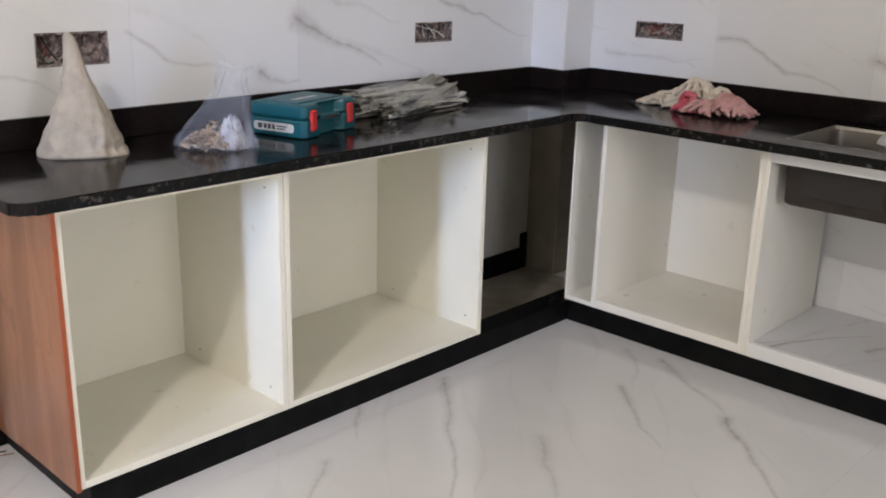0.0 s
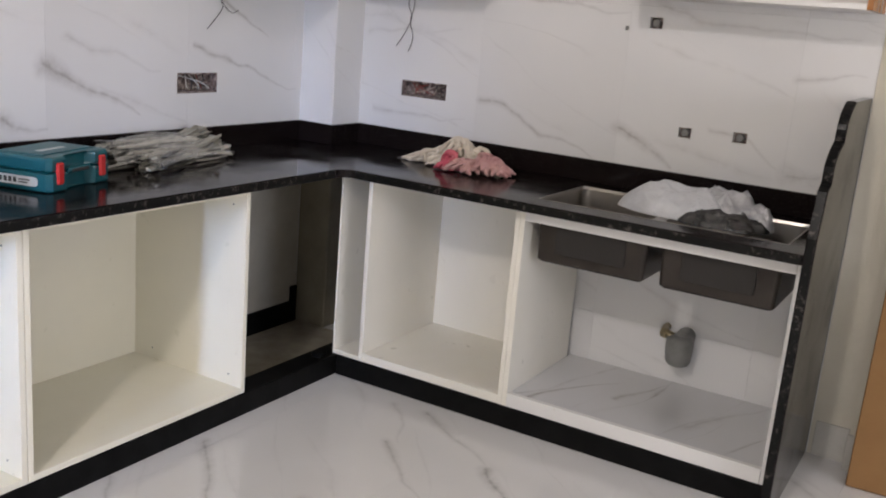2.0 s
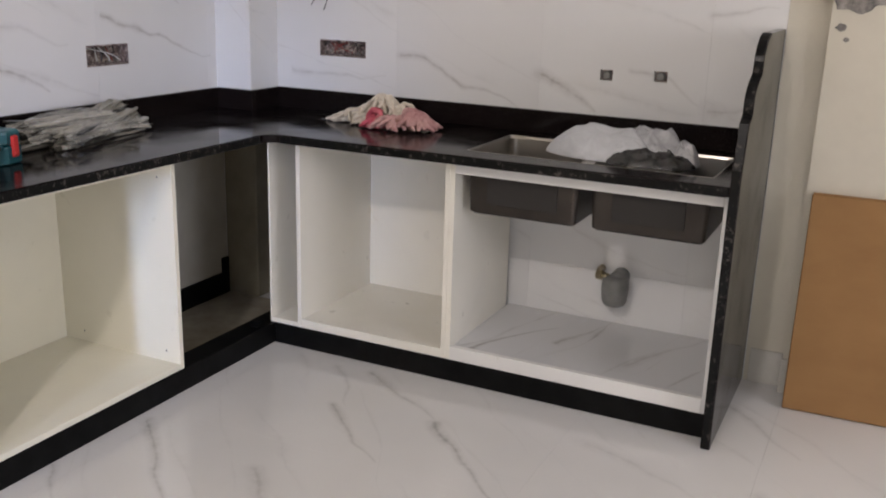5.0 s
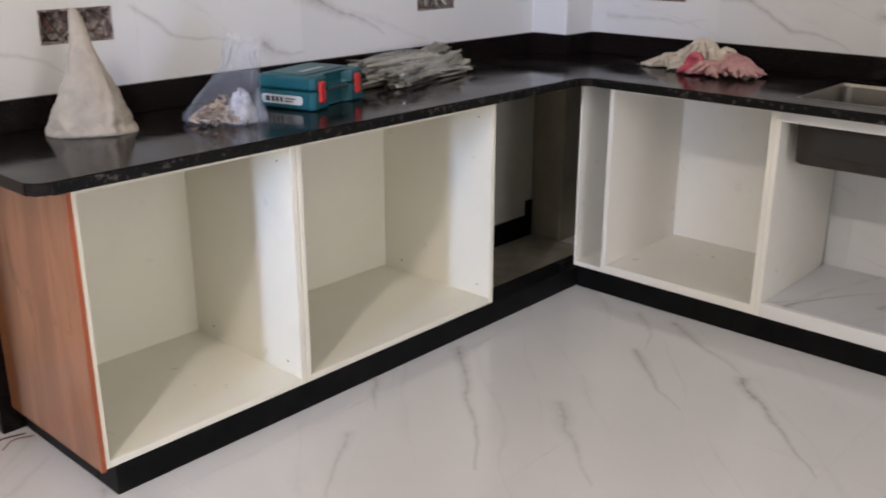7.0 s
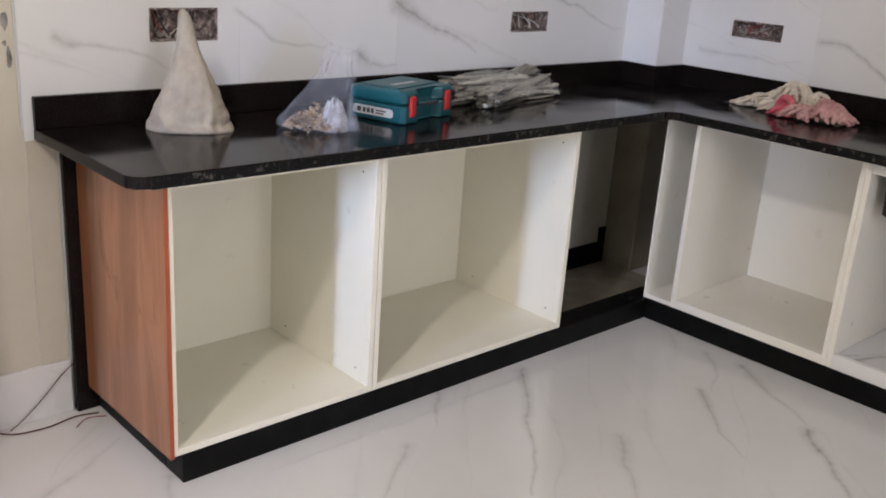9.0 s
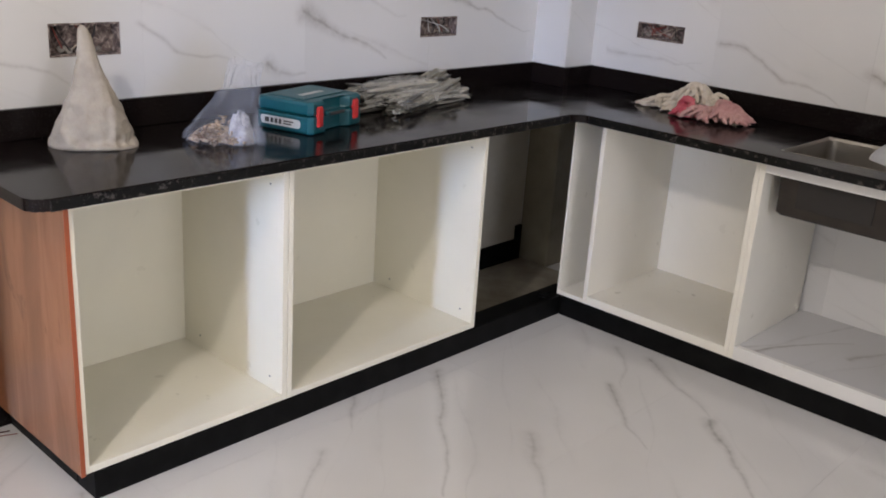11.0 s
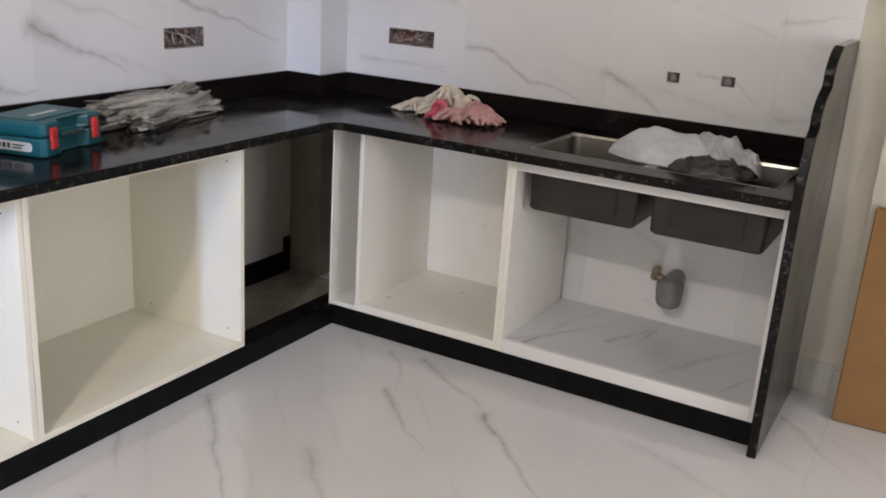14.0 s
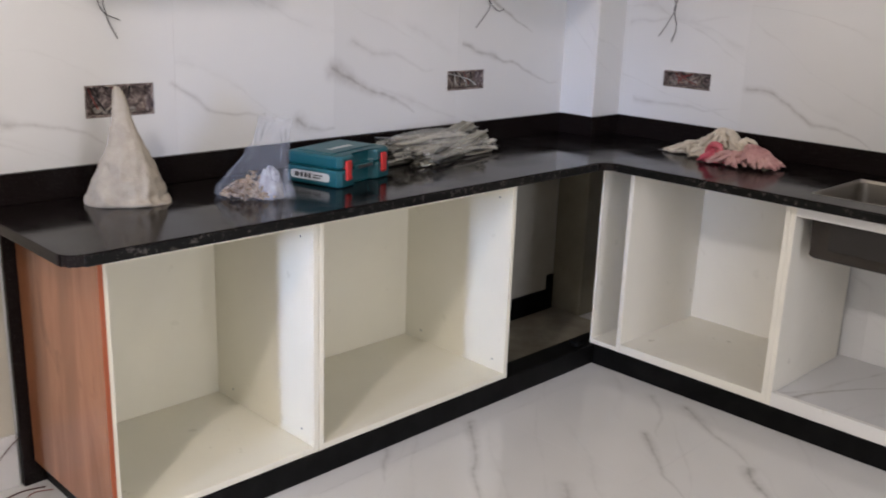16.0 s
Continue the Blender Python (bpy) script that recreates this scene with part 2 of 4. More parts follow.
def laminate(name, colour, rough=0.35):
    m, nt, b = mat(name, colour, rough)
    vec = coords(nt)
    dirt = ramp(nt, noise_tex(nt, vec, 2.3, 5, 0.6, 0.4), [(0.30, tuple(0.95 * c for c in colour)), (0.65, colour)])
    smear = ramp(nt, noise_tex(nt, coords(nt, scale=(6, 2.5, 2.5)), 3.0, 4, 0.6, 1.2), [(0.68, g3(0)), (0.78, g3(1))])
    nt.links.new(mix(nt, mix(nt, 1.0, smear, g3(0.36), "MULTIPLY"), dirt, (0.60, 0.54, 0.44)), b.inputs["Base Color"])
    nt.links.new(ramp(nt, noise_tex(nt, vec, 12, 4), [(0.3, g3(rough - 0.08)), (0.7, g3(rough + 0.12))]), b.inputs["Roughness"])
    return m


M_CREAM = laminate("cream_laminate", (0.90, 0.865, 0.73))
M_IVORY = laminate("ivory_laminate", (0.90, 0.87, 0.78))
M_WHITE = laminate("white_laminate", (0.82, 0.81, 0.79), 0.38)


def wood(name, a, c, axis_scale, rough=0.38):
    m, nt, b = mat(name, a, rough)
    vec = coords(nt, scale=axis_scale)
    grain = noise_tex(nt, vec, 3.0, 6, 0.62, 0.6)
    knots = ramp(nt, noise_tex(nt, coords(nt, scale=(2.2, 2.2, 1.1)), 4.0, 3, 0.5, 1.0), [(0.62, g3(0)), (0.74, g3(1))])
    col = ramp(nt, grain, [(0.25, tuple(0.78 * v for v in a)), (0.45, a), (0.62, c), (0.8, a)])
    nt.links.new(mix(nt, mix(nt, 1.0, knots, g3(0.58), "MULTIPLY"), col, tuple(0.35 * v for v in a)), b.inputs["Base Color"])
    bump(nt, b, grain, 0.15, 0.001)
    return m


M_WOOD = wood("reddish_wood_laminate", (0.27, 0.107, 0.050), (0.345, 0.145, 0.072), (3.2, 3.2, 0.40), 0.16)
M_WOOD_UP = wood("honey_wood_laminate", (0.36, 0.14, 0.035), (0.50, 0.23, 0.065), (8, 8, 0.8), 0.25)
M_WOOD_EDGE, nt, b = mat("orange_edge_band", (0.36, 0.085, 0.03), 0.35)

M_STEEL, nt, b = mat("brushed_steel", (0.47, 0.445, 0.41), 0.3, 1.0)
vec = coords(nt, scale=(3, 60, 60))
nt.links.new(ramp(nt, noise_tex(nt, vec, 6, 3), [(0.3, g3(0.29)), (0.7, g3(0.33))]), b.inputs["Roughness"])
M_STEEL_DULL, nt, b = mat("coated_steel_underside", (0.06, 0.05, 0.042), 0.38, 0.55)
vec = coords(nt)
nt.links.new(ramp(nt, noise_tex(nt, vec, 7, 4), [(0.3, (0.030, 0.025, 0.022)), (0.7, (0.055, 0.046, 0.040))]), b.inputs["Base Color"])

M_PAD, nt, b = mat("rubber_sound_pad", (0.020, 0.017, 0.015), 0.7)
M_PAINT, nt, b = mat("cream_wall_paint", (0.70, 0.66, 0.57), 0.75)
vec = coords(nt)
nt.links.new(ramp(nt, noise_tex(nt, vec, 1.6, 6, 0.6), [(0.3, (0.55, 0.51, 0.42)), (0.6, (0.64, 0.60, 0.50))]), b.inputs["Base Color"])
bump(nt, b, noise_tex(nt, vec, 60, 3), 0.12, 0.002)
M_CEIL, nt, b = mat("white_ceiling_paint", (0.78, 0.77, 0.74), 0.8)
bump(nt, b, noise_tex(nt, coords(nt), 40, 3), 0.1, 0.002)
M_CEMENT, nt, b = mat("bare_cement", (0.22, 0.21, 0.19), 0.9)
vec = coords(nt)
nt.links.new(ramp(nt, noise_tex(nt, vec, 30, 6, 0.7), [(0.3, g3(0.08)), (0.5, (0.24, 0.22, 0.20)), (0.75, (0.46, 0.43, 0.39))]), b.inputs["Base Color"])
bump(nt, b, noise_tex(nt, vec, 45, 4), 0.6, 0.006)
M_DUST, nt, b = mat("dusty_screed", (0.34, 0.30, 0.23), 0.95)
vec = coords(nt)
nt.links.new(ramp(nt, noise_tex(nt, vec, 6, 6, 0.65), [(0.3, (0.26, 0.23, 0.18)), (0.65, (0.42, 0.38, 0.30))]), b.inputs["Base Color"])
bump(nt, b, noise_tex(nt, vec, 50, 4), 0.4, 0.004)
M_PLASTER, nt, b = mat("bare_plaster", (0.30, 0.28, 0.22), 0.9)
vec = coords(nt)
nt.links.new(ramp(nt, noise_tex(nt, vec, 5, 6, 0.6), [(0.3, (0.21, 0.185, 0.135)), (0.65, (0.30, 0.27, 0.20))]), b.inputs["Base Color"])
M_RENDER, nt, b = mat("grey_cement_render", (0.32, 0.31, 0.28), 0.9)
vec = coords(nt)
nt.links.new(ramp(nt, noise_tex(nt, vec, 4, 6, 0.6), [(0.3, (0.48, 0.46, 0.41)), (0.65, (0.60, 0.58, 0.53))]), b.inputs["Base Color"])
bump(nt, b, noise_tex(nt, vec, 70, 3), 0.3, 0.002)
M_CAVITY, nt, b = mat("chased_out_recess", (0.10, 0.08, 0.07), 0.9)
vec = coords(nt)
nt.links.new(ramp(nt, noise_tex(nt, vec, 38, 5, 0.7, 0.8), [(0.35, (0.04, 0.035, 0.035)), (0.50, (0.20, 0.15, 0.14)), (0.66, (0.55, 0.48, 0.43))]), b.inputs["Base Color"])
bump(nt, b, noise_tex(nt, vec, 50, 4), 0.8, 0.008)
M_GROUT, nt, b = mat("grey_joint", (0.72, 0.71, 0.69), 0.9)
M_CARTON, nt, b = mat("brown_cardboard", (0.38, 0.22, 0.09), 0.8)
vec = coords(nt)
nt.links.new(ramp(nt, noise_tex(nt, coords(nt, scale=(1, 1, 2)), 4, 5), [(0.3, (0.26, 0.135, 0.047)), (0.7, (0.31, 0.165, 0.060))]), b.inputs["Base Color"])
bump(nt, b, noise_tex(nt, vec, 25, 3), 0.1, 0.002)


def cloth_mat(name, a, c, scale=9.0, rough=0.9):
    m, nt, b = mat(name, a, rough)
    vec = coords(nt)
    nt.links.new(ramp(nt, noise_tex(nt, vec, scale, 5, 0.6), [(0.38, a), (0.62, c)]), b.inputs["Base Color"])
    bump(nt, b, noise_tex(nt, vec, 75, 4, 0.6, 0.5), 0.75, 0.004)
    return m


M_SACK = cloth_mat("dusty_sack_plastic", (0.35, 0.305, 0.245), (0.43, 0.38, 0.31), 14, 0.75)
M_CLOTH_CREAM = cloth_mat("cream_cotton", (0.58, 0.51, 0.41), (0.70, 0.63, 0.53), 25)
M_CLOTH_PINK = cloth_mat("faded_pink_cotton", (0.42, 0.20, 0.20), (0.58, 0.35, 0.32), 18)
M_CLOTH_RED = cloth_mat("rose_cotton", (0.52, 0.08, 0.12), (0.60, 0.16, 0.18), 18)
M_TEAL, nt, b = mat("teal_plastic", (0.003, 0.085, 0.11), 0.42)
bump(nt, b, noise_tex(nt, coords(nt), 220, 2), 0.1, 0.001)
M_RED, nt, b = mat("red_plastic", (0.55, 0.03, 0.03), 0.4)
M_LABEL, nt, b = mat("white_sticker", (0.60, 0.61, 0.61), 0.5)
M_INK, nt, b = mat("black_ink", (0.04, 0.04, 0.045), 0.6)
M_BRASS, nt, b = mat("brass", (0.42, 0.36, 0.24), 0.38, 1.0)
M_PVC, nt, b = mat("grey_pvc", (0.24, 0.24, 0.23), 0.5)
nt.links.new(ramp(nt, noise_tex(nt, coords(nt), 12, 4), [(0.3, (0.17, 0.17, 0.165)), (0.7, (0.28, 0.28, 0.27))]), b.inputs["Base Color"])
M_WIRE, nt, b = mat("dark_cable", (0.03, 0.028, 0.03), 0.5)
M_WIRE_RED, nt, b = mat("red_cable", (0.25, 0.05, 0.04), 0.5)
M_SCREW, nt, b = mat("zinc_screws", (0.45, 0.40, 0.32), 0.4, 0.7)
nt.links.new(ramp(nt, noise_tex(nt, coords(nt), 60, 2), [(0.35, (0.22, 0.13, 0.06)), (0.6, (0.62, 0.50, 0.37))]), b.inputs["Base Color"])
M_FOIL, nt, b = mat("grey_wrapped_strips", (0.40, 0.385, 0.34), 0.3, 0.55)
info = nt.nodes.new("ShaderNodeNewGeometry")
isl = ramp(nt, info.outputs["Random Per Island"], [(0.0, (0.02, 0.019, 0.016)), (0.30, (0.10, 0.095, 0.078)), (0.55, (0.34, 0.325, 0.275)), (1.0, (0.74, 0.72, 0.65))])
nt.links.new(isl, b.inputs["Base Color"])
bump(nt, b, noise_tex(nt, coords(nt), 60, 3), 0.9, 0.005)
M_PAN, nt, b = mat("dark_pan", (0.010, 0.009, 0.008), 0.55)
b.inputs["IOR"].default_value = 1.3


def film_mat(name, colour, alpha, rough=0.25, crease=0.7):
    """Thin clouded polythene: mostly see-through, with glossy creases."""
    m = bpy.data.materials.new(name)
    m.use_nodes = True
    nt = m.node_tree
    b = nt.nodes["Principled BSDF"]
    b.inputs["Base Color"].default_value, b.inputs["Roughness"].default_value = (*colour, 1), rough
    vec = coords(nt)
    a = ramp(nt, noise_tex(nt, vec, 16, 4, 0.6, 0.8), [(0.35, g3(alpha * 0.55)), (0.7, g3(min(1.0, alpha * 1.5)))])
    nt.links.new(a, b.inputs["Alpha"])
    bump(nt, b, noise_tex(nt, vec, 24, 4, 0.6, 1.0), crease, 0.006)
    return m


M_FILM = film_mat("clear_polythene", (0.52, 0.55, 0.64), 0.12, 0.15)
M_WHITE_FILM = film_mat("white_polythene", (0.60, 0.61, 0.63), 1.5, 0.35, 0.7)
M_CLOUDY = film_mat("milky_polythene", (0.55, 0.55, 0.57), 1.0, 0.3)


# ---- mesh helpers ----
def obj(name, bm, material, smooth=False):
    me = bpy.data.meshes.new(name)
    bmesh.ops.recalc_face_normals(bm, faces=bm.faces[:])
    bm.to_mesh(me)
    bm.free()
    for m in material if isinstance(material, (list, tuple)) else [material]:
        me.materials.append(m)
    if smooth:
        for p in me.polygons:
            p.use_smooth = True
    return new(name, me)


def part(name, bm, material, parent, label="", smooth=False):
    ob = obj(name, bm, material, smooth)
    ob.parent = parent
    if label:
        tagged(ob, label)
    return ob


def thing(name, label, category, at=(0, 0, 0), group="", kind="", rz=0):
    ob = new(name)
    ob.matrix_world = pose(*at, 0, 0, rz)
    ob.empty_display_size = 0.05
    return tagged(ob, label, category, group, kind)


def box(x0, x1, y0, y1, z0, z1, bev=0.0, bm=None, seg=1):
    bm = bm or bmesh.new()
    made = bmesh.ops.create_cube(bm, size=1.0)
    bmesh.ops.transform(bm, verts=made["verts"],
                        matrix=Matrix.LocRotScale(((x0 + x1) / 2, (y0 + y1) / 2, (z0 + z1) / 2), None, (x1 - x0, y1 - y0, z1 - z0)))
    if bev:
        edges = list({e for v in made["verts"] for e in v.link_edges})
        bmesh.ops.bevel(bm, geom=edges, offset=bev, segments=seg, affect="EDGES", profile=0.5)
    return bm


def prism(points, lo, hi, axis="z", bev=0.0, bm=None):
    """A slab: the outline in the plane across the axis, from lo to hi along it."""
    bm = bm or bmesh.new()
    put = {"z": lambda a, c, h: (a, c, h), "x": lambda a, c, h: (h, a, c), "y": lambda a, c, h: (a, h, c)}[axis]
    low = [bm.verts.new(put(a, c, lo)) for a, c in points]
    high = [bm.verts.new(put(a, c, hi)) for a, c in points]
    n = len(points)
    faces = [bm.faces.new(low[::-1]), bm.faces.new(high)]
    faces += [bm.faces.new((low[i], low[(i + 1) % n], high[(i + 1) % n], high[i])) for i in range(n)]
    if bev:
        edges = [e for f in faces[:2] for e in f.edges]
        bmesh.ops.bevel(bm, geom=list(set(edges)), offset=bev, segments=2, affect="EDGES", profile=0.5)
    return bm


def tube(points, radius, sides=8, bm=None, caps=True):
    bm = bm or bmesh.new()
    pts = [Vector(p) for p in points]
    rad = radius if isinstance(radius, (list, tuple)) else [radius] * len(pts)
    rings = []
    for i, p in enumerate(pts):
        d = (pts[min(i + 1, len(pts) - 1)] - pts[max(i - 1, 0)]).normalized()
        ref = Vector((0, 0, 1)) if abs(d.z) < 0.9 else Vector((1, 0, 0))
        u = d.cross(ref).normalized()
        w = d.cross(u)
        rings.append([bm.verts.new(p + rad[i] * (math.cos(a) * u + math.sin(a) * w)) for a in (2 * math.pi * k / sides for k in range(sides))])
    for r0, r1 in zip(rings, rings[1:]):
        for k in range(sides):
            bm.faces.new((r0[k], r0[(k + 1) % sides], r1[(k + 1) % sides], r1[k]))
    if caps:
        bm.faces.new(rings[0][::-1])
        bm.faces.new(rings[-1])
    return bm


def curve_pts(points, steps=8):
    """A smooth run of points through the given ones."""
    p = [Vector(q) for q in points]
    p = [2 * p[0] - p[1]] + p + [2 * p[-1] - p[-2]]
    out = []
    for i in range(1, len(p) - 2):
        for k in range(steps):
            t = k / steps
            out.append(0.5 * (2 * p[i] + (p[i + 1] - p[i - 1]) * t + (2 * p[i - 1] - 5 * p[i] + 4 * p[i + 1] - p[i + 2]) * t * t
                              + (3 * p[i] - p[i - 1] - 3 * p[i + 1] + p[i + 2]) * t ** 3))
    return out + [p[-2]]


def rounded(x0, x1, y0, y1, r, seg=6):
    pts = []
    for cx, cy, a0 in ((x1 - r, y1 - r, 0), (x0 + r, y1 - r, 90), (x0 + r, y0 + r, 180), (x1 - r, y0 + r, 270)):
        pts += [(cx + r * math.cos(radians(a0 + 90 * k / seg)), cy + r * math.sin(radians(a0 + 90 * k / seg))) for k in range(seg + 1)]
    return pts


# ---- the setting ----
H = 0.85          # worktop
XF, YF = 0.496, -0.57   # cabinet fronts of the two runs
CX, CY = 0.535, -0.640  # worktop fronts
Y_END = -2.72     # free end of the long run
X_GAB = 2.19      # granite side panel at the sink's end

floor = tagged(obj("floor", box(-1.6, XE + 0.2, YB - 3.4, 0.2, -0.2, -0.006), M_GROUT), "glossy white floor of large grey-veined marble tiles", "floor", kind="structure")
ceiling = tagged(obj("ceiling", box(-1.6, XE + 0.2, YB - 0.2, 0.2, ZC, ZC + 0.15), M_CEIL), "plain white painted ceiling", "ceiling", kind="structure")
TL = 0.012        # tile and bed thickness

wall_left = thing("wall_west", "wall clad in glossy white grey-veined marble tiles", "wall", kind="structure")
wall_right = thing("wall_north", "wall clad in glossy white marble tiles behind the sink", "wall", kind="structure")


def pierced(u0, u1, z0, z1, holes):
    """Rectangles that fill u0..u1, z0..z1 but for the holes."""
    us = sorted({u0, u1, *[v for h in holes for v in h[:2] if u0 < v < u1]})
    zs = sorted({z0, z1, *[v for h in holes for v in h[2:] if z0 < v < z1]})
    out = []
    for a, c in zip(us, us[1:]):
        for d, e in zip(zs, zs[1:]):
            if not any(h[0] < (a + c) / 2 < h[1] and h[2] < (d + e) / 2 < h[3] for h in holes):
                out.append((a, c, d, e))
    return out


# recesses for switch boxes and outlets
HOLES_L = [(-2.384, -2.168, 1.068, 1.162), (-0.917, -0.707, 1.068, 1.145)]
HOLES_R = [(0.346, 0.572, 1.083, 1.151), (1.583, 1.630, 1.068, 1.106), (1.784, 1.833, 1.076, 1.114), (1.419, 1.468, 1.451, 1.491), (1.327, 1.340, 1.437, 1.452)]

for u0, u1, z0, z1 in pierced(-2.745, 0.0, 0.0, ZC, HOLES_L):
    part("wall_core", box(WL - 0.20, WL - TL - 0.002, u0, u1, z0, z1), M_GROUT, wall_left)
for u0, u1, z0, z1 in pierced(WL - 0.2, 2.235, 0.0, ZC, HOLES_R):
    part("wall_core", box(u0, u1, TL + 0.002, 0.20, z0, z1), M_GROUT, wall_right)
part("wall_back_face", box(WL - 0.23, WL - 0.2, -2.745, 0.2, 0, ZC), M_CEMENT, wall_left)
part("wall_back_face", box(WL - 0.2, 2.235, 0.2, 0.23, 0, ZC), M_CEMENT, wall_right)

# painted walls that go on past the tiles and close the room
wall_w2 = tagged(obj("wall_west_painted", box(WL - 0.2, WL - 0.004, YB, -2.745, 0, ZC), M_PAINT), "cream painted wall past the tiled part", "wall", kind="structure")
bm = box(2.2225, 2.36, -0.003, 0.2, 0, ZC)
box(2.36, XE, -0.055, 0.2, 0, ZC, bm=bm)
wall_n2 = tagged(obj("wall_north_painted", bm, M_PAINT), "cream painted wall with a shallow step beside the sink", "wall", kind="structure")
bm = bmesh.new()
for u0, u1, z0, z1 in pierced(WL - 0.2, XE + 0.2, 0, ZC, [WIN, FILL_GAP]):
    box(u0, u1, YB - 0.2, YB, z0, z1, bm=bm)
tagged(obj("wall_south", bm, M_PAINT), "unseen cream painted wall with a window and an added fill-light opening", "wall", kind="structure")
bm = bmesh.new()
for u0, u1, z0, z1 in pierced(YB, 0.2, 0, ZC, [EAST_GAP]):
    box(XE, XE + 0.2, u0, u1, z0, z1, bm=bm)
tagged(obj("wall_east", bm, M_PAINT), "unseen cream painted wall with an added opening for side fill light", "wall", kind="structure")

tagged(obj("trim_tile_edge", box(WL - 0.003, WL + 0.004, -2.752, -2.7455, 0.851, ZC - 0.001, 0.001), M_LABEL), "thin white edge trim at the end of the tiles", "trim", kind="structure")

# corner pillar
PX, PY = 0.128, -0.195
PYB = PY + 0.026   # face of the bare pillar below the worktop
M_PILLAR = marble("marble_pillar_cladding", (0.80, 0.80, 0.80), (0.45, 0.44, 0.43), (28, 0, 90), 0.15, 0.45, 0.5)
pillar = tagged(obj("wall_pillar", box(WL - 0.01, PX, PY, 0.01, H - 0.033, ZC, 0.003), M_PILLAR), "white marble-clad pillar boxed into the corner", "pillar", kind="structure")

# end of the partition that closes the kitchen off, with its dark door lining
tagged(obj("wall_partition", box(WL - 0.003, 0.255, -3.24, -3.125, 0, ZC - 0.001), M_PAINT), "stub of a cream painted partition wall", "wall", kind="structure")
bm = box(0.2555, 0.285, -3.255, -3.112, 0.001, 2.10, 0.003)
box(0.205, 0.255, -3.124, -3.112, 0.001, 2.10, 0.002, bm=bm)
tagged(obj("door_lining", bm, M_INK), "dark stained door lining on the partition end", "door frame", kind="structure")

# skirting of the painted walls
bm = box(WL - 0.003, WL + 0.012, YB + 0.01, -2.664, 0, 0.165, 0.002)
tagged(obj("baseboard_west", bm, M_FLOOR), "white marble skirting strip", "skirting", kind="structure")
bm = box(2.238, 2.352, -0.012, 0.003, 0, 0.13, 0.002)
box(2.352, XE - 0.02, -0.067, -0.052, 0, 0.13, 0.002, bm=bm)
tagged(obj("baseboard_north", bm, M_RENDER), "stained grey skirting strip", "skirting", kind="structure")

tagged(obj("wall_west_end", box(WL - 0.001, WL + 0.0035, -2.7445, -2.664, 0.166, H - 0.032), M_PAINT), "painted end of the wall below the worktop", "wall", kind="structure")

# a bare patch broken out of the painted wall
bm = bmesh.new()
rng = random.Random(5)
for cx, cz, rx, rz, lo in ((2.435, 1.425, 0.105, 0.075, -0.0585), (2.450, 1.435, 0.070, 0.045, -0.0610), (2.395, 1.300, 0.016, 0.012, -0.0575), (2.415, 1.262, 0.010, 0.007, -0.0575)):
    ring = []
    for k in range(44):
        a = 2 * math.pi * k / 44
        q = 1 + 0.38 * noise.noise(Vector((2.2 * math.cos(a), 2.2 * math.sin(a), cx * 9))) + 0.20 * noise.noise(Vector((7 * math.cos(a), 7 * math.sin(a), cz * 7)))
        ring.append((cx + rx * q * math.cos(a), cz + rz * q * math.sin(a)))
    prism(ring, lo, -0.050, "y", bm=bm)
tagged(obj("wall_patch", bm, M_CEMENT), "rough bare cement patch on the painted wall", "patch", kind="structure")

bm = bmesh.new()
for cy, cz, ry, rz in ((-2.772, 1.13, 0.009, 0.022), (-2.766, 1.035, 0.007, 0.030), (-2.775, 1.075, 0.006, 0.008)):
    ring = [(cy + ry * (0.7 + 0.5 * rng.random()) * math.cos(a), cz + rz * (0.7 + 0.5 * rng.random()) * math.sin(a)) for a in (2 * math.pi * k / 12 for k in range(12))]
    prism(ring, WL - 0.005, WL - 0.002, "x", bm=bm)
tagged(obj("wall_mortar_dabs", bm, M_CEMENT), "small grey mortar dabs beside the tile edge", "mortar", kind="structure")

# ---- plinth and skirting under the units ----
ZP = 0.084
bm = box(0.40, XF + 0.002, -2.594, YF + 0.10, 0.0, ZP - 0.002, 0.002)
tagged(obj("plinth_long_run", bm, M_BLACK), "matt black stone plinth under the long run", "plinth", kind="structure")
bm = box(XF + 0.004, X_GAB - 0.003, YF - 0.002, YF + 0.09, 0.0, ZP - 0.002, 0.002)
tagged(obj("plinth_sink_run", bm, M_BLACK), "matt black stone plinth under the sink run", "plinth", kind="structure")
bm = box(WL + 0.03, 0.398, -2.594, -2.50, 0.0, ZP - 0.002, 0.002)
tagged(obj("plinth_end", bm, M_BLACK), "matt black stone plinth return at the free end", "plinth", kind="structure")
bm = box(WL + 0.001, WL + 0.014, -1.099, PYB - 0.004, 0.0, 0.103, 0.001)
box(WL + 0.001, WL + 0.014, PYB - 0.044, PYB - 0.004, 0.1035, 0.172, 0.001, bm=bm)
tagged(obj("skirting_corner", bm, M_BLACK), "black stone skirting on the wall inside the open corner", "skirting", kind="structure")
bm = box(0.205, 0.47, -0.016, -0.003, 0.007, 0.19, 0.001)
tagged(obj("skirting_north", bm, M_BLACK), "black stone skirting on the wall behind the filler unit", "skirting", kind="structure")

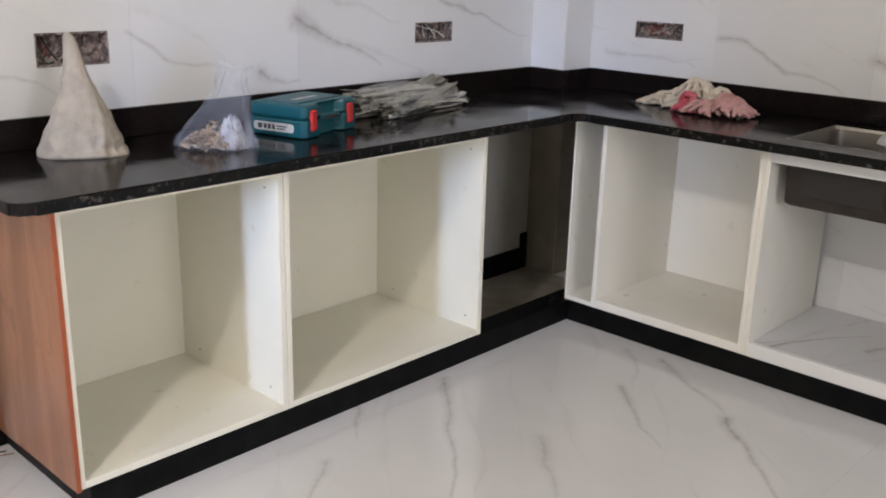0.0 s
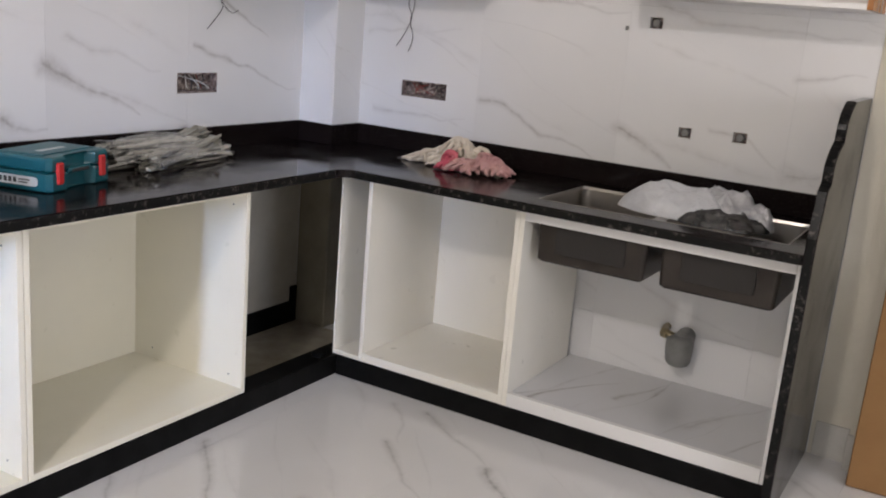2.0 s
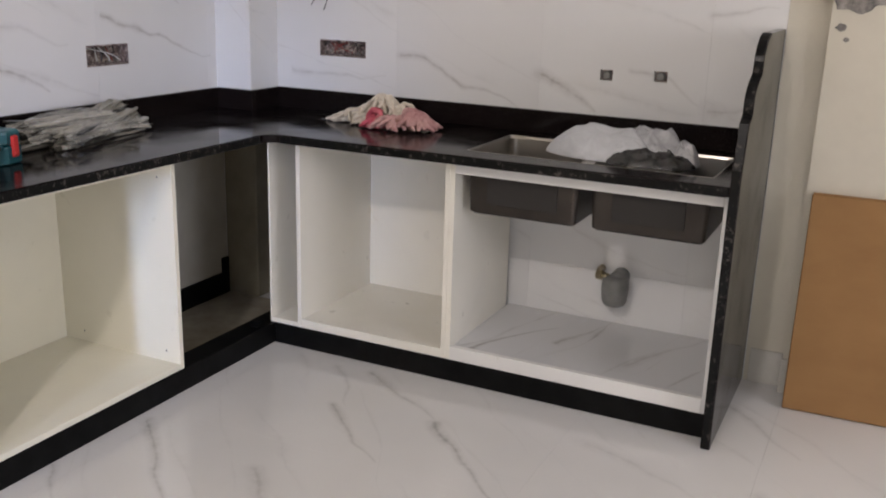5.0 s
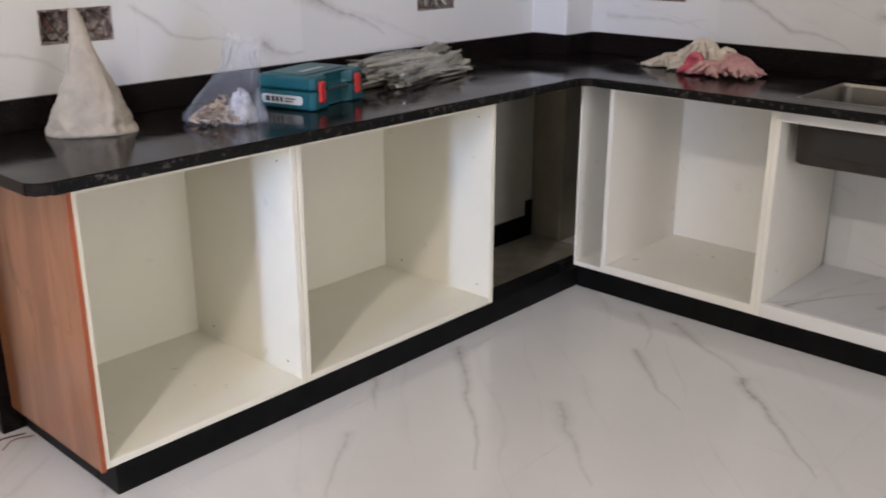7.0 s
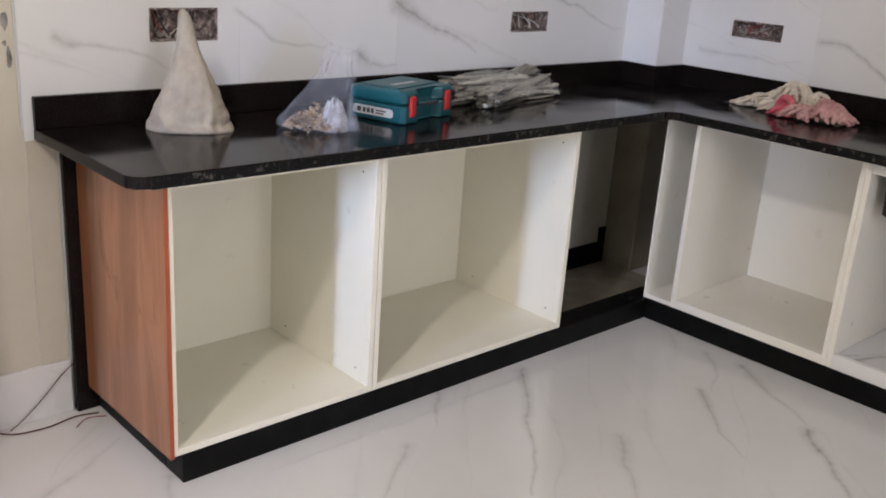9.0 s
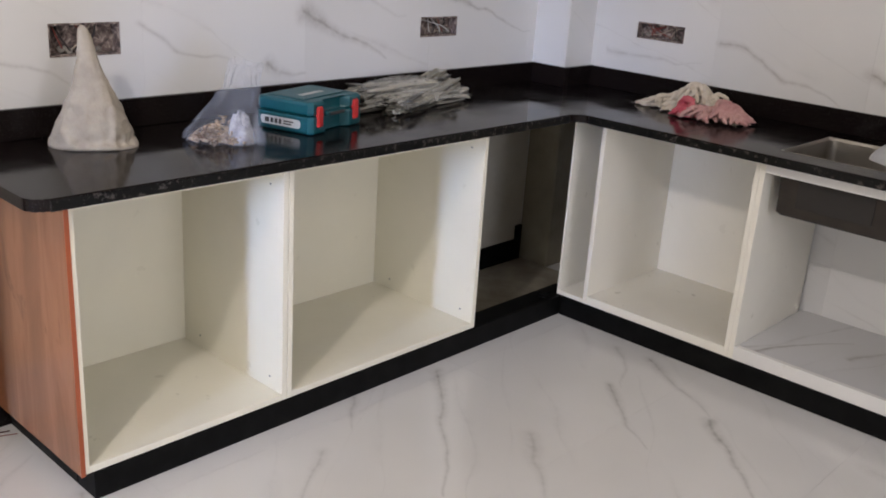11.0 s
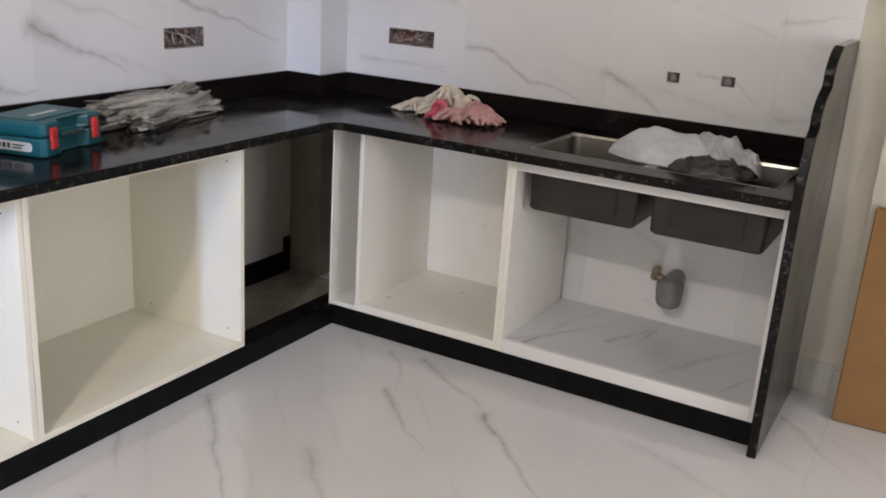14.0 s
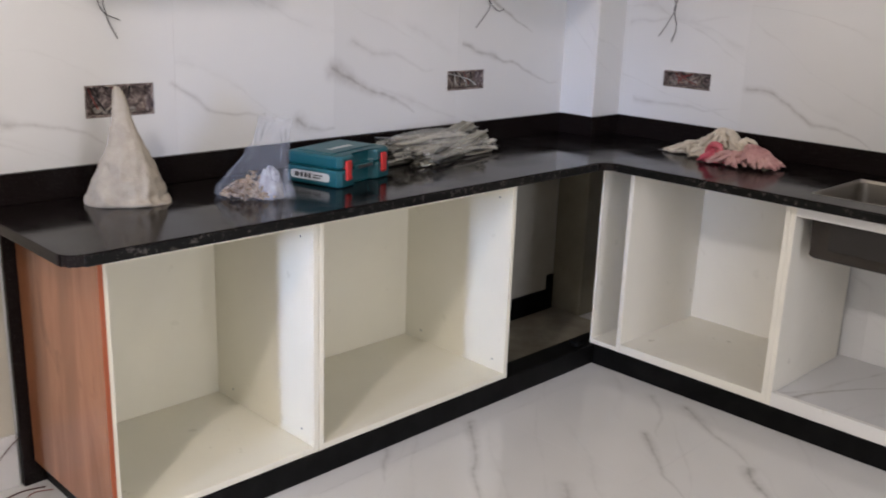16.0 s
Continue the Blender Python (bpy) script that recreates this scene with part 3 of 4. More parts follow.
# bare floor and plaster left behind the open corner
tagged(obj("screed_corner", box(WL + 0.016, 0.398, -1.099, PYB - 0.002, 0.001, 0.006), M_DUST), "dusty bare screed in the open corner", "screed", kind="structure")
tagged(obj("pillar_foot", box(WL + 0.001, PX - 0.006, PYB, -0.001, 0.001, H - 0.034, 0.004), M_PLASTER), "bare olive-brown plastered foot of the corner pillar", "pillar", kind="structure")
tagged(obj("render_corner", box(WL + 0.0005, WL + 0.0012, -1.099, PYB - 0.001, 0.007, H - 0.034), M_RENDER), "bare grey cement render in the open corner", "render", kind="structure")
bm = bmesh.new()
rng = random.Random(31)
for k in range(26):
    y = -1.05 + 0.42 * rng.random() ** 0.7 + 0.02
    w = rng.uniform(0.006, 0.020)
    bmesh.ops.create_icosphere(bm, subdivisions=1, radius=w * 0.6, matrix=Matrix.Translation((0.388 + rng.uniform(-0.05, 0.0), y, 0.006 + w * 0.3)))
for v in bm.verts:
    v.co += Vector((rng.uniform(-1, 1), rng.uniform(-1, 1), rng.uniform(-1, 1))) * 0.002
tagged(obj("mortar_crumbs", bm, M_PLASTER), "crumbs of dry mortar in the open corner", "rubble", kind="stuff")

# ---- worktop ----
top = thing("worktop", "L-shaped polished black granite worktop with chipped edges", "worktop")
r = 0.045
out = [(WL + 0.001, WR - 0.001), (WL + 0.001, Y_END), (CX - r, Y_END)]
out += [(CX - r + r * math.sin(radians(a)), Y_END + r - r * math.cos(radians(a))) for a in range(10, 91, 10)]
f = 0.05
out += [(CX + f - f * math.cos(radians(a)), CY - f + f * math.sin(radians(a))) for a in range(0, 91, 15)]
SX0, SX1, SY0, SY1 = 1.288, 2.126, -0.529, -0.133   # sink opening
left_out = out + [(0.95, CY), (0.95, WR - 0.001)]
pil = [(PX + 0.001, WR - 0.001), (PX + 0.001, PY - 0.001), (WL + 0.001, PY - 0.001)]
left_out = pil + left_out[1:]
bm = prism(left_out, H - 0.030, H, "z", 0.004)
part("slab", bm, M_GRANITE, top)
bm = bmesh.new()
for a0, a1, c0, c1 in pierced(0.9505, X_GAB - 0.001, CY, WR - 0.001, [(SX0, SX1, SY0, SY1)]):
    box(a0, a1, c0, c1, H - 0.030, H, bm=bm)
bmesh.ops.remove_doubles(bm, verts=bm.verts[:], dist=0.0004)
part("slab", bm, M_GRANITE, top)
# nosing strips along the front edges
bm = box(CX - 0.006, CX + 0.0025, Y_END + r, CY - f, H - 0.032, H - 0.004, 0.002)
part("edge_strip", bm, M_GRANITE_EDGE, top, "chipped granite edge")
bm = box(CX + f, X_GAB - 0.002, CY - 0.0025, CY + 0.006, H - 0.032, H - 0.004, 0.002)
part("edge_strip", bm, M_GRANITE_EDGE, top, "chipped granite edge")

back = thing("granite_upstand", "low black granite upstand along the tiled walls", "upstand", kind="structure")
ZB = 0.937
part("upstand_strip", box(WL + 0.001, WL + 0.019, Y_END, PY - 0.021, H, ZB, 0.002), M_GRANITE, back)
part("upstand_strip", box(WL + 0.001, PX + 0.020, PY - 0.0205, PY - 0.001, H, ZB, 0.002), M_GRANITE, back)
part("upstand_strip", box(PX + 0.001, PX + 0.020, PY, -0.021, H, ZB, 0.002), M_GRANITE, back)
part("upstand_strip", box(PX + 0.001, X_GAB - 0.001, -0.020, -0.001, H, ZB, 0.002), M_GRANITE, back)

# granite side panel with an ogee-stepped top
gab = thing("granite_side_panel", "tall polished black granite side panel with a scalloped stepped edge", "side panel")
prof = [(0.0 - 0.001, 0.0), (-0.645, 0.0), (-0.645, 0.845)]


def scallop(y0, z0, y1, z1, n=7):
    """A lobe that bulges out and up between two points."""
    pts = []
    for k in range(n + 1):
        t = k / n
        bulge = math.sin(math.pi * t)
        pts.append((y0 + (y1 - y0) * t - 0.034 * bulge, z0 + (z1 - z0) * t + 0.006 * bulge))
    return pts


prof += [(-0.645, 0.90), (-0.610, 1.035), (-0.575, 1.05)] + scallop(-0.560, 1.055, -0.500, 1.155) + [(-0.470, 1.165)] + scallop(-0.455, 1.17, -0.385, 1.275) + [(-0.360, 1.285), (-0.001, 1.285)]
part("panel", prism(prof, X_GAB, X_GAB + 0.030, "x", 0.003), M_GRANITE, gab)
edge = [(y - 0.0025, z + 0.001) for y, z in prof[1:-1]] + [(y + 0.012, z - 0.012) for y, z in prof[-2:0:-1]]
edge = [(y, max(z, 0.001)) for y, z in edge]
part("front_edge", prism(edge, X_GAB + 0.003, X_GAB + 0.027, "x"), M_GRANITE_EDGE, gab, "chipped scalloped front edge")

leg = thing("granite_support", "narrow black granite support slab at the wall end", "support")
part("slab", box(WL + 0.010, WL + 0.030, -2.66, -2.575, 0.0, H - 0.031, 0.002), M_GRANITE, leg)

# ---- base units ----
T = 0.018


def base_unit(y0, y1, label, end_wood=False):
    u = thing("base_cabinet", label, "cabinet", (0, 0, 0), "open base units of the long run")
    xb = WL + 0.004
    z0, z1 = ZP, H - 0.032
    if end_wood:
        part("side_panel", box(xb + 0.03, XF - 0.0018, y0 + 0.003, y0 + T, z0, z1), M_CREAM, u)
        part("end_panel", box(xb + 0.035, XF - 0.002, y0 - 0.006, y0 + 0.0025, z0 - 0.004, z1, 0.001), M_WOOD, u, "reddish-brown wood-grain end panel")
        part("edge_band", box(XF - 0.0015, XF + 0.001, y0 - 0.006, y0 + 0.006, z0 - 0.004, z1), M_WOOD_EDGE, u, "orange edge banding")
    else:
        part("side_panel", box(xb, XF, y0, y0 + T, z0, z1, 0.0008), M_CREAM, u)
    part("side_panel", box(xb, XF, y1 - T, y1, z0, z1, 0.0008), M_CREAM, u)
    part("floor_panel", box(xb, XF - 0.001, y0 + T + 0.0005, y1 - T - 0.0005, z0, z0 + 0.020, 0.0008), M_CREAM, u)
    part("back_panel", box(xb, xb + 0.008, y0 + T + 0.0005, y1 - T - 0.0005, z0 + 0.0205, z1), M_CREAM, u)
    part("top_rail", box(XF - 0.09, XF - 0.004, y0 + T + 0.0005, y1 - T - 0.0005, z1 - T, z1, 0.0008), M_CREAM, u)
    for y in (y0 + T + 0.0006, y1 - T - 0.0006):
        s = 1 if y < (y0 + y1) / 2 else -1
        for x in (XF - 0.06, xb + 0.10):
            for z in (z0 + 0.06, z1 - 0.06):
                part("fixing_hole", tube([(x, y, z), (x, y + s * 0.0012, z)], 0.0032, 8), M_PVC, u)
    return u


base_unit(-2.622, -1.968, "open cream laminate base cabinet with a reddish wood end panel", True)
base_unit(-1.966, -1.101, "open cream laminate base cabinet without doors")


def sink_run():
    xb = -0.03
    z0, z1 = ZP, H - 0.032
    f = thing("filler_unit", "narrow deep ivory laminate filler unit in the corner", "cabinet")
    part("side_panel", box(0.478, 0.486, YF, YF + 0.42, z0, z1, 0.0008), M_IVORY, f)
    part("back_panel", box(0.4865, 0.605, YF + 0.400, YF + 0.408, z0 + 0.019, z1), M_IVORY, f)
    part("floor_panel", box(0.4865, 0.605, YF + 0.001, YF + 0.42, z0, z0 + T, 0.0008), M_IVORY, f)
    u = thing("base_cabinet", "open cream laminate base cabinet beside the sink unit", "cabinet")
    part("side_panel", box(0.606, 0.606 + T, YF, xb, z0, z1, 0.0008), M_IVORY, u)
    part("side_panel", box(1.228, 1.228 + T, YF, xb, z0, z1, 0.0008), M_IVORY, u)
    part("floor_panel", box(0.6245, 1.2275, YF + 0.001, xb, z0, z0 + 0.034, 0.0008), M_IVORY, u)
    part("back_panel", box(0.6245, 1.2275, xb - 0.008, xb, z0 + 0.0345, z1), M_IVORY, u)
    part("top_rail", box(0.6245, 1.2275, YF + 0.004, YF + 0.09, z1 - T, z1, 0.0008), M_IVORY, u)
    s = thing("sink_cabinet", "open sink cabinet framed in white laminate with a marble floor", "cabinet")
    part("side_panel", box(1.2465, 1.2465 + T, YF + 0.0, xb, z0, z1, 0.0008), M_IVORY, s)
    part("side_panel", box(2.168, X_GAB - 0.001, YF + 0.0, xb, z0, z1, 0.0008), M_WHITE, s)
    part("bottom_rail", box(1.265, 2.1675, YF - 0.0015, YF + T, z0, z0 + 0.052, 0.0015), M_WHITE, s)
    part("top_rail", box(1.265, 2.1675, YF - 0.0015, YF + T, z1 - 0.045, z1, 0.0015), M_WHITE, s)
    part("marble_shelf", box(1.2655, 2.1675, YF + T + 0.0005, -0.002, z0, z0 + 0.045, 0.001), M_CABFLOOR, s, "grey-veined marble floor slab")


sink_run()

# ---- wall units ----
ZU, ZUT = 1.556, 2.20


def wall_units():
    u = thing("wall_cabinet", "open cream wall cabinet with a honey-coloured wood end panel", "cabinet")
    xf, y0, y1 = 0.250, -1.032, -0.302
    part("end_panel", box(WL + 0.002, xf, y0, y0 + T, ZU, ZUT, 0.001), M_WOOD_UP, u, "honey-brown wood-grain end panel")
    part("floor_panel", box(WL + 0.002, xf, y0 + T + 0.0005, y1, ZU, ZU + T, 0.0008), M_CREAM, u)
    part("back_panel", box(WL + 0.002, WL + 0.010, y0 + T + 0.0005, PY - 0.008, ZU + T + 0.0005, ZUT - T), M_CREAM, u)
    part("corner_filler", box(WL + 0.0105, PX + 0.006, PY - 0.0075, PY - 0.0015, ZU + T + 0.0005, ZUT - T), M_CREAM, u)
    part("top_panel", box(WL + 0.002, xf, y0 + T + 0.0005, y1, ZUT - T, ZUT, 0.0008), M_CREAM, u)
    part("side_panel", box(0.135, xf, y1 - T, y1, ZU + T + 0.0005, ZUT - T - 0.0005), M_CREAM, u)
    y0, y1, zu = -2.655, -2.110, 1.630
    h = thing("wall_cabinet", "open cream wall cabinet hung higher above the long run", "cabinet")
    part("floor_panel", box(WL + 0.002, xf, y0 + T + 0.0005, y1 - T - 0.0005, zu, zu + T, 0.0008), M_CREAM, h)
    part("back_panel", box(WL + 0.002, WL + 0.010, y0 + T + 0.0005, y1 - T - 0.0005, zu + T + 0.0005, ZUT - T), M_CREAM, h)
    part("top_panel", box(WL + 0.002, xf, y0 + T + 0.0005, y1 - T - 0.0005, ZUT - T, ZUT, 0.0008), M_CREAM, h)
    for y in (y0, y1 - T):
        part("side_panel", box(WL + 0.002, xf, y, y + T, zu, ZUT, 0.0008), M_CREAM, h)
    v = thing("wall_cabinet", "open cream corner wall cabinet with a white side", "cabinet")
    yf = -0.30
    part("floor_panel", box(PX + 0.012, 0.772, yf, -0.002, ZU, ZU + T, 0.0008), M_CREAM, v)
    part("stile", box(0.252, 0.290, yf, yf + T, ZU + T + 0.0005, ZUT - T - 0.0005, 0.0008), M_CREAM, v)
    part("side_panel", box(0.772, 0.790, yf, -0.002, ZU, ZUT, 0.0008), M_WHITE, v, "white side panel")
    part("back_panel", box(PX + 0.012, 0.7715, -0.010, -0.002, ZU + T + 0.0005, ZUT - T), M_CREAM, v)
    part("top_panel", box(PX + 0.012, 0.7715, yf, -0.002, ZUT - T, ZUT, 0.0008), M_CREAM, v)
    w = thing("wall_cabinet", "open white wall cabinet above the sink with a wooden side", "cabinet")
    part("side_panel", box(1.402, 1.402 + 0.034, yf, -0.002, ZU, ZUT, 0.0008), M_WHITE, w)
    part("floor_panel", box(1.4365, 2.1895, yf, -0.002, ZU, ZU + T, 0.0008), M_WHITE, w)
    part("back_panel", box(1.4365, 2.1895, -0.010, -0.002, ZU + T + 0.0005, ZUT - T), M_WHITE, w)
    part("end_panel", box(2.190, 2.190 + T, yf, -0.002, ZU, ZUT, 0.0008), M_WOOD_UP, w, "honey-brown wood-grain end panel")
    part("top_panel", box(1.4365, 2.1895, yf, -0.002, ZUT - T, ZUT, 0.0008), M_WHITE, w)
    for x in (1.4362,):
        for y in (yf + 0.05, -0.05):
            part("fixing_hole", tube([(x, y, ZU + 0.045), (x + 0.0015, y, ZU + 0.045)], 0.007, 8), M_PVC, w)


wall_units()


# ---- sink ----
def ring_loft(rings, bm=None, close_last=True):
    bm = bm or bmesh.new()
    vs = [[bm.verts.new(p) for p in r] for r in rings]
    n = len(vs[0])
    for a, c in zip(vs, vs[1:]):
        for k in range(n):
            bm.faces.new((a[k], a[(k + 1) % n], c[(k + 1) % n], c[k]))
    if close_last:
        bm.faces.new(vs[-1])
    return bm


def flat_ring(x0, x1, y0, y1, r, z):
    return [(a, c, z) for a, c in rounded(x0, x1, y0, y1, r)]


def sink():
    s = thing("kitchen_sink", "double-bowl brushed stainless steel sink set into the worktop", "sink")
    bowls = [(1.292, 1.695), (1.735, 2.122)]
    y0, y1 = -0.525, -0.137
    bm = bmesh.new()
    for a0, a1, c0, c1 in pierced(SX0 + 0.0004, SX1 - 0.0004, SY0 + 0.0004, SY1 - 0.0004, [(b0, b1, y0, y1) for b0, b1 in bowls]):
        box(a0, a1, c0, c1, H - 0.0020, H + 0.0012, bm=bm)
    bmesh.ops.remove_doubles(bm, verts=bm.verts[:], dist=0.0002)
    part("rim", bm, M_STEEL, s)
    for b0, b1 in bowls:
        rings = [flat_ring(b0, b1, y0, y1, 0.004, H + 0.001), flat_ring(b0 + 0.003, b1 - 0.003, y0 + 0.003, y1 - 0.003, 0.03, H - 0.008),
                 flat_ring(b0 + 0.010, b1 - 0.010, y0 + 0.010, y1 - 0.010, 0.035, 0.66),
                 flat_ring(b0 + 0.03, b1 - 0.03, y0 + 0.03, y1 - 0.03, 0.045, 0.638), flat_ring(b0 + 0.12, b1 - 0.12, y0 + 0.12, y1 - 0.12, 0.04, 0.634)]
        bowl = part("bowl", ring_loft(rings), M_STEEL, s)
        rings = [flat_ring(b0 - 0.0025, b1 + 0.0025, y0 - 0.0025, y1 + 0.0025, 0.02, H - 0.006),
                 flat_ring(b0 + 0.006, b1 - 0.010, y0 + 0.008, y1 - 0.008, 0.014, 0.637),
                 flat_ring(b0 + 0.018, b1 - 0.018, y0 + 0.014, y1 - 0.014, 0.014, 0.629), flat_ring(b0 + 0.12, b1 - 0.12, y0 + 0.12, y1 - 0.12, 0.04, 0.626)]
        part("underside", ring_loft(rings), M_STEEL_DULL, bowl, "grey coated underside")
        pad = prism(rounded(b0 + 0.075, b1 - 0.075, 0.668, 0.785, 0.006, 3), y0 - 0.0035, y0 + 0.010, "y", 0.001)
        part("sound_pad", pad, M_PAD, bowl, "dark rubber sound-deadening pad")
        cx, cy = (b0 + b1) / 2, (y0 + y1) / 2
        part("drain", tube([(cx, cy, 0.618), (cx, cy, 0.638)], 0.042, 20), M_STEEL, bowl)


sink()


def drain_pipe():
    d = thing("drain_trap", "dusty grey plastic waste outlet with a brass elbow on the wall", "pipe")
    c = (1.728, -0.085)
    pts = [(c[0], c[1], z) for z in (0.345, 0.335, 0.30, 0.25, 0.235, 0.226)]
    part("cup", tube(pts, [0.036, 0.050, 0.052, 0.048, 0.040, 0.022], 20), M_PVC, d, smooth=True)
    part("neck", tube(curve_pts([(c[0], c[1], 0.32), (c[0], -0.04, 0.325), (c[0], -0.001, 0.325)], 4), 0.034, 16), M_PVC, d, smooth=True)
    part("brass_elbow", tube(curve_pts([(c[0] - 0.03, c[1] - 0.005, 0.338), (c[0] - 0.065, c[1] + 0.01, 0.345), (c[0] - 0.078, -0.03, 0.345), (c[0] - 0.078, -0.001, 0.345)], 4), 0.014, 12), M_BRASS, d, "tarnished brass elbow", smooth=True)
    part("brass_nut", tube([(c[0] - 0.072, c[1] + 0.002, 0.345), (c[0] - 0.052, c[1] - 0.004, 0.343)], 0.020, 6), M_BRASS, d, "tarnished brass nut")


drain_pipe()


# ---- boxes chased into the walls ----
def switch_box(axis, u0, u1, z0, z1, seed):
    s = thing("switch_box", "empty switch box recess with loose wires and broken plaster", "switch box", group="chased-out switch boxes")
    rng = random.Random(seed)
    put = (lambda u, d, z: (WL - d, u, z)) if axis == "x" else (lambda u, d, z: (u, d, z))

    def slab(a0, a1, d0, d1, c0, c1, bm=None):
        p, q = put(a0, d0, c0), put(a1, d1, c1)
        return box(min(p[0], q[0]), max(p[0], q[0]), min(p[1], q[1]), max(p[1], q[1]), c0, c1, bm=bm)

    part("back_plate", slab(u0 + 0.001, u1 - 0.001, 0.045, 0.055, z0 + 0.001, z1 - 0.001), M_CAVITY, s)
    bm = slab(u0 + 0.001, u0 + 0.006, 0.002, 0.0445, z0 + 0.001, z1 - 0.001)
    slab(u1 - 0.006, u1 - 0.001, 0.002, 0.0445, z0 + 0.001, z1 - 0.001, bm)
    slab(u0 + 0.0065, u1 - 0.0065, 0.002, 0.0445, z1 - 0.006, z1 - 0.001, bm)
    slab(u0 + 0.0065, u1 - 0.0065, 0.002, 0.0445, z0 + 0.001, z0 + 0.006, bm)
    part("box_side", bm, M_CAVITY, s)
    for k in range(7):
        a, c = rng.uniform(u0 + 0.02, u1 - 0.02), rng.uniform(u0 + 0.02, u1 - 0.02)
        m = (z0 + z1) / 2
        pts = [put(a, 0.044, z1 - 0.012), put((a + c) / 2 + rng.uniform(-0.02, 0.02), 0.015 + 0.015 * rng.random(), m + rng.uniform(-0.01, 0.02)),
               put(c, 0.02 + 0.015 * rng.random(), z0 + 0.014)]
        part("wire", tube(curve_pts(pts, 5), 0.0022, 6), rng.choice([M_WIRE, M_WIRE_RED, M_LABEL, M_SACK]), s, smooth=True)
    for k in range(6):
        u, w = rng.uniform(u0 + 0.015, u1 - 0.02), rng.uniform(0.008, 0.018)
        bm = bmesh.new()
        bmesh.ops.create_icosphere(bm, subdivisions=1, radius=w * 0.7, matrix=Matrix.Translation(put(u, 0.03, z0 + 0.010 + rng.random() * 0.01)))
        for v in bm.verts:
            v.co += Vector((rng.uniform(-1, 1), rng.uniform(-1, 1), rng.uniform(-1, 1))) * 0.0025
        part("plaster_lump", bm, M_CEMENT, s)


for k, h in enumerate(HOLES_L):
    switch_box("x", *h, 11 + k)
switch_box("y", *HOLES_R[0], 21)


def outlet(u0, u1, z0, z1):
    o = thing("water_outlet", "capped water outlet in a square hole in the tiles", "outlet", group="capped water outlets")
    part("back_plate", box(u0 + 0.001, u1 - 0.001, 0.022, 0.030, z0 + 0.001, z1 - 0.001), M_CAVITY, o)
    c = ((u0 + u1) / 2, (z0 + z1) / 2)
    part("plug", tube([(c[0], 0.0215, c[1]), (c[0], -0.001, c[1]), (c[0], -0.003, c[1])], [0.014, 0.014, 0.010], 12), M_PVC, o, "dull grey plug")


for h in HOLES_R[1:4]:
    outlet(*h)


# ---- hanging cables under the wall units ----
def cables(name, label, runs, r=0.0016):
    c = thing(name, label, "cable", group="loose light cables")
    for pts in runs:
        part("cable", tube(curve_pts(pts, 7), r, 6), M_WIRE, c, smooth=True)


x = WL + 0.012
cables("hanging_cable", "pair of thin dark wires hanging from under the wall cabinet",
       [[(x, -0.735, ZU), (x, -0.745, 1.49), (x + 0.004, -0.715, 1.42), (x, -0.705, 1.385), (x, -0.78, 1.310)],
        [(x, -0.735, ZU), (x, -0.710, 1.48), (x + 0.006, -0.715, 1.43), (x, -0.690, 1.40), (x, -0.650, 1.375), (x, -0.615, 1.385)]])
cables("hanging_cable", "pair of thin dark wires hanging from under the wall cabinet",
       [[(0.372, -0.012, ZU), (0.365, -0.016, 1.47), (0.380, -0.012, 1.41), (0.345, -0.010, 1.34), (0.310, -0.010, 1.290)],
        [(0.378, -0.012, ZU), (0.392, -0.014, 1.47), (0.375, -0.012, 1.40), (0.392, -0.010, 1.33), (0.372, -0.010, 1.270)]])
cables("hanging_cable", "pair of thin dark wires hanging from under the wall cabinet",
       [[(x, -2.352, 1.630), (x, -2.350, 1.52), (x + 0.004, -2.340, 1.42), (x, -2.318, 1.368), (x, -2.270, 1.345)],
        [(x, -2.345, 1.630), (x, -2.322, 1.50), (x + 0.006, -2.322, 1.41), (x, -2.305, 1.345), (x, -2.280, 1.295)]])
c = thing("floor_cable", "thin red and dark wires lying on the floor by the support", "cable")
M_WIRE_BROWN, nt, b = mat("brown_cable", (0.10, 0.045, 0.035), 0.5)
part("wire", tube(curve_pts([(0.02, -2.615, 0.003), (0.005, -2.68, 0.003), (0.02, -2.76, 0.003), (0.012, -2.84, 0.003), (-0.010, -2.875, 0.004), (-0.028, -2.90, 0.006), (-0.030, -2.98, 0.012)], 6), 0.0022, 6), M_WIRE_BROWN, c, smooth=True)
part("wire", tube(curve_pts([(-0.030, -2.655, 0.162), (-0.031, -2.70, 0.125), (-0.030, -2.755, 0.07), (-0.026, -2.81, 0.025), (-0.015, -2.855, 0.004)], 6), 0.0016, 6), M_WIRE_BROWN, c, smooth=True)
part("wire", tube(curve_pts([(0.05, -2.605, 0.003), (0.045, -2.66, 0.010), (0.065, -2.70, 0.003)], 6), 0.0014, 6), M_WIRE_RED, c, smooth=True)


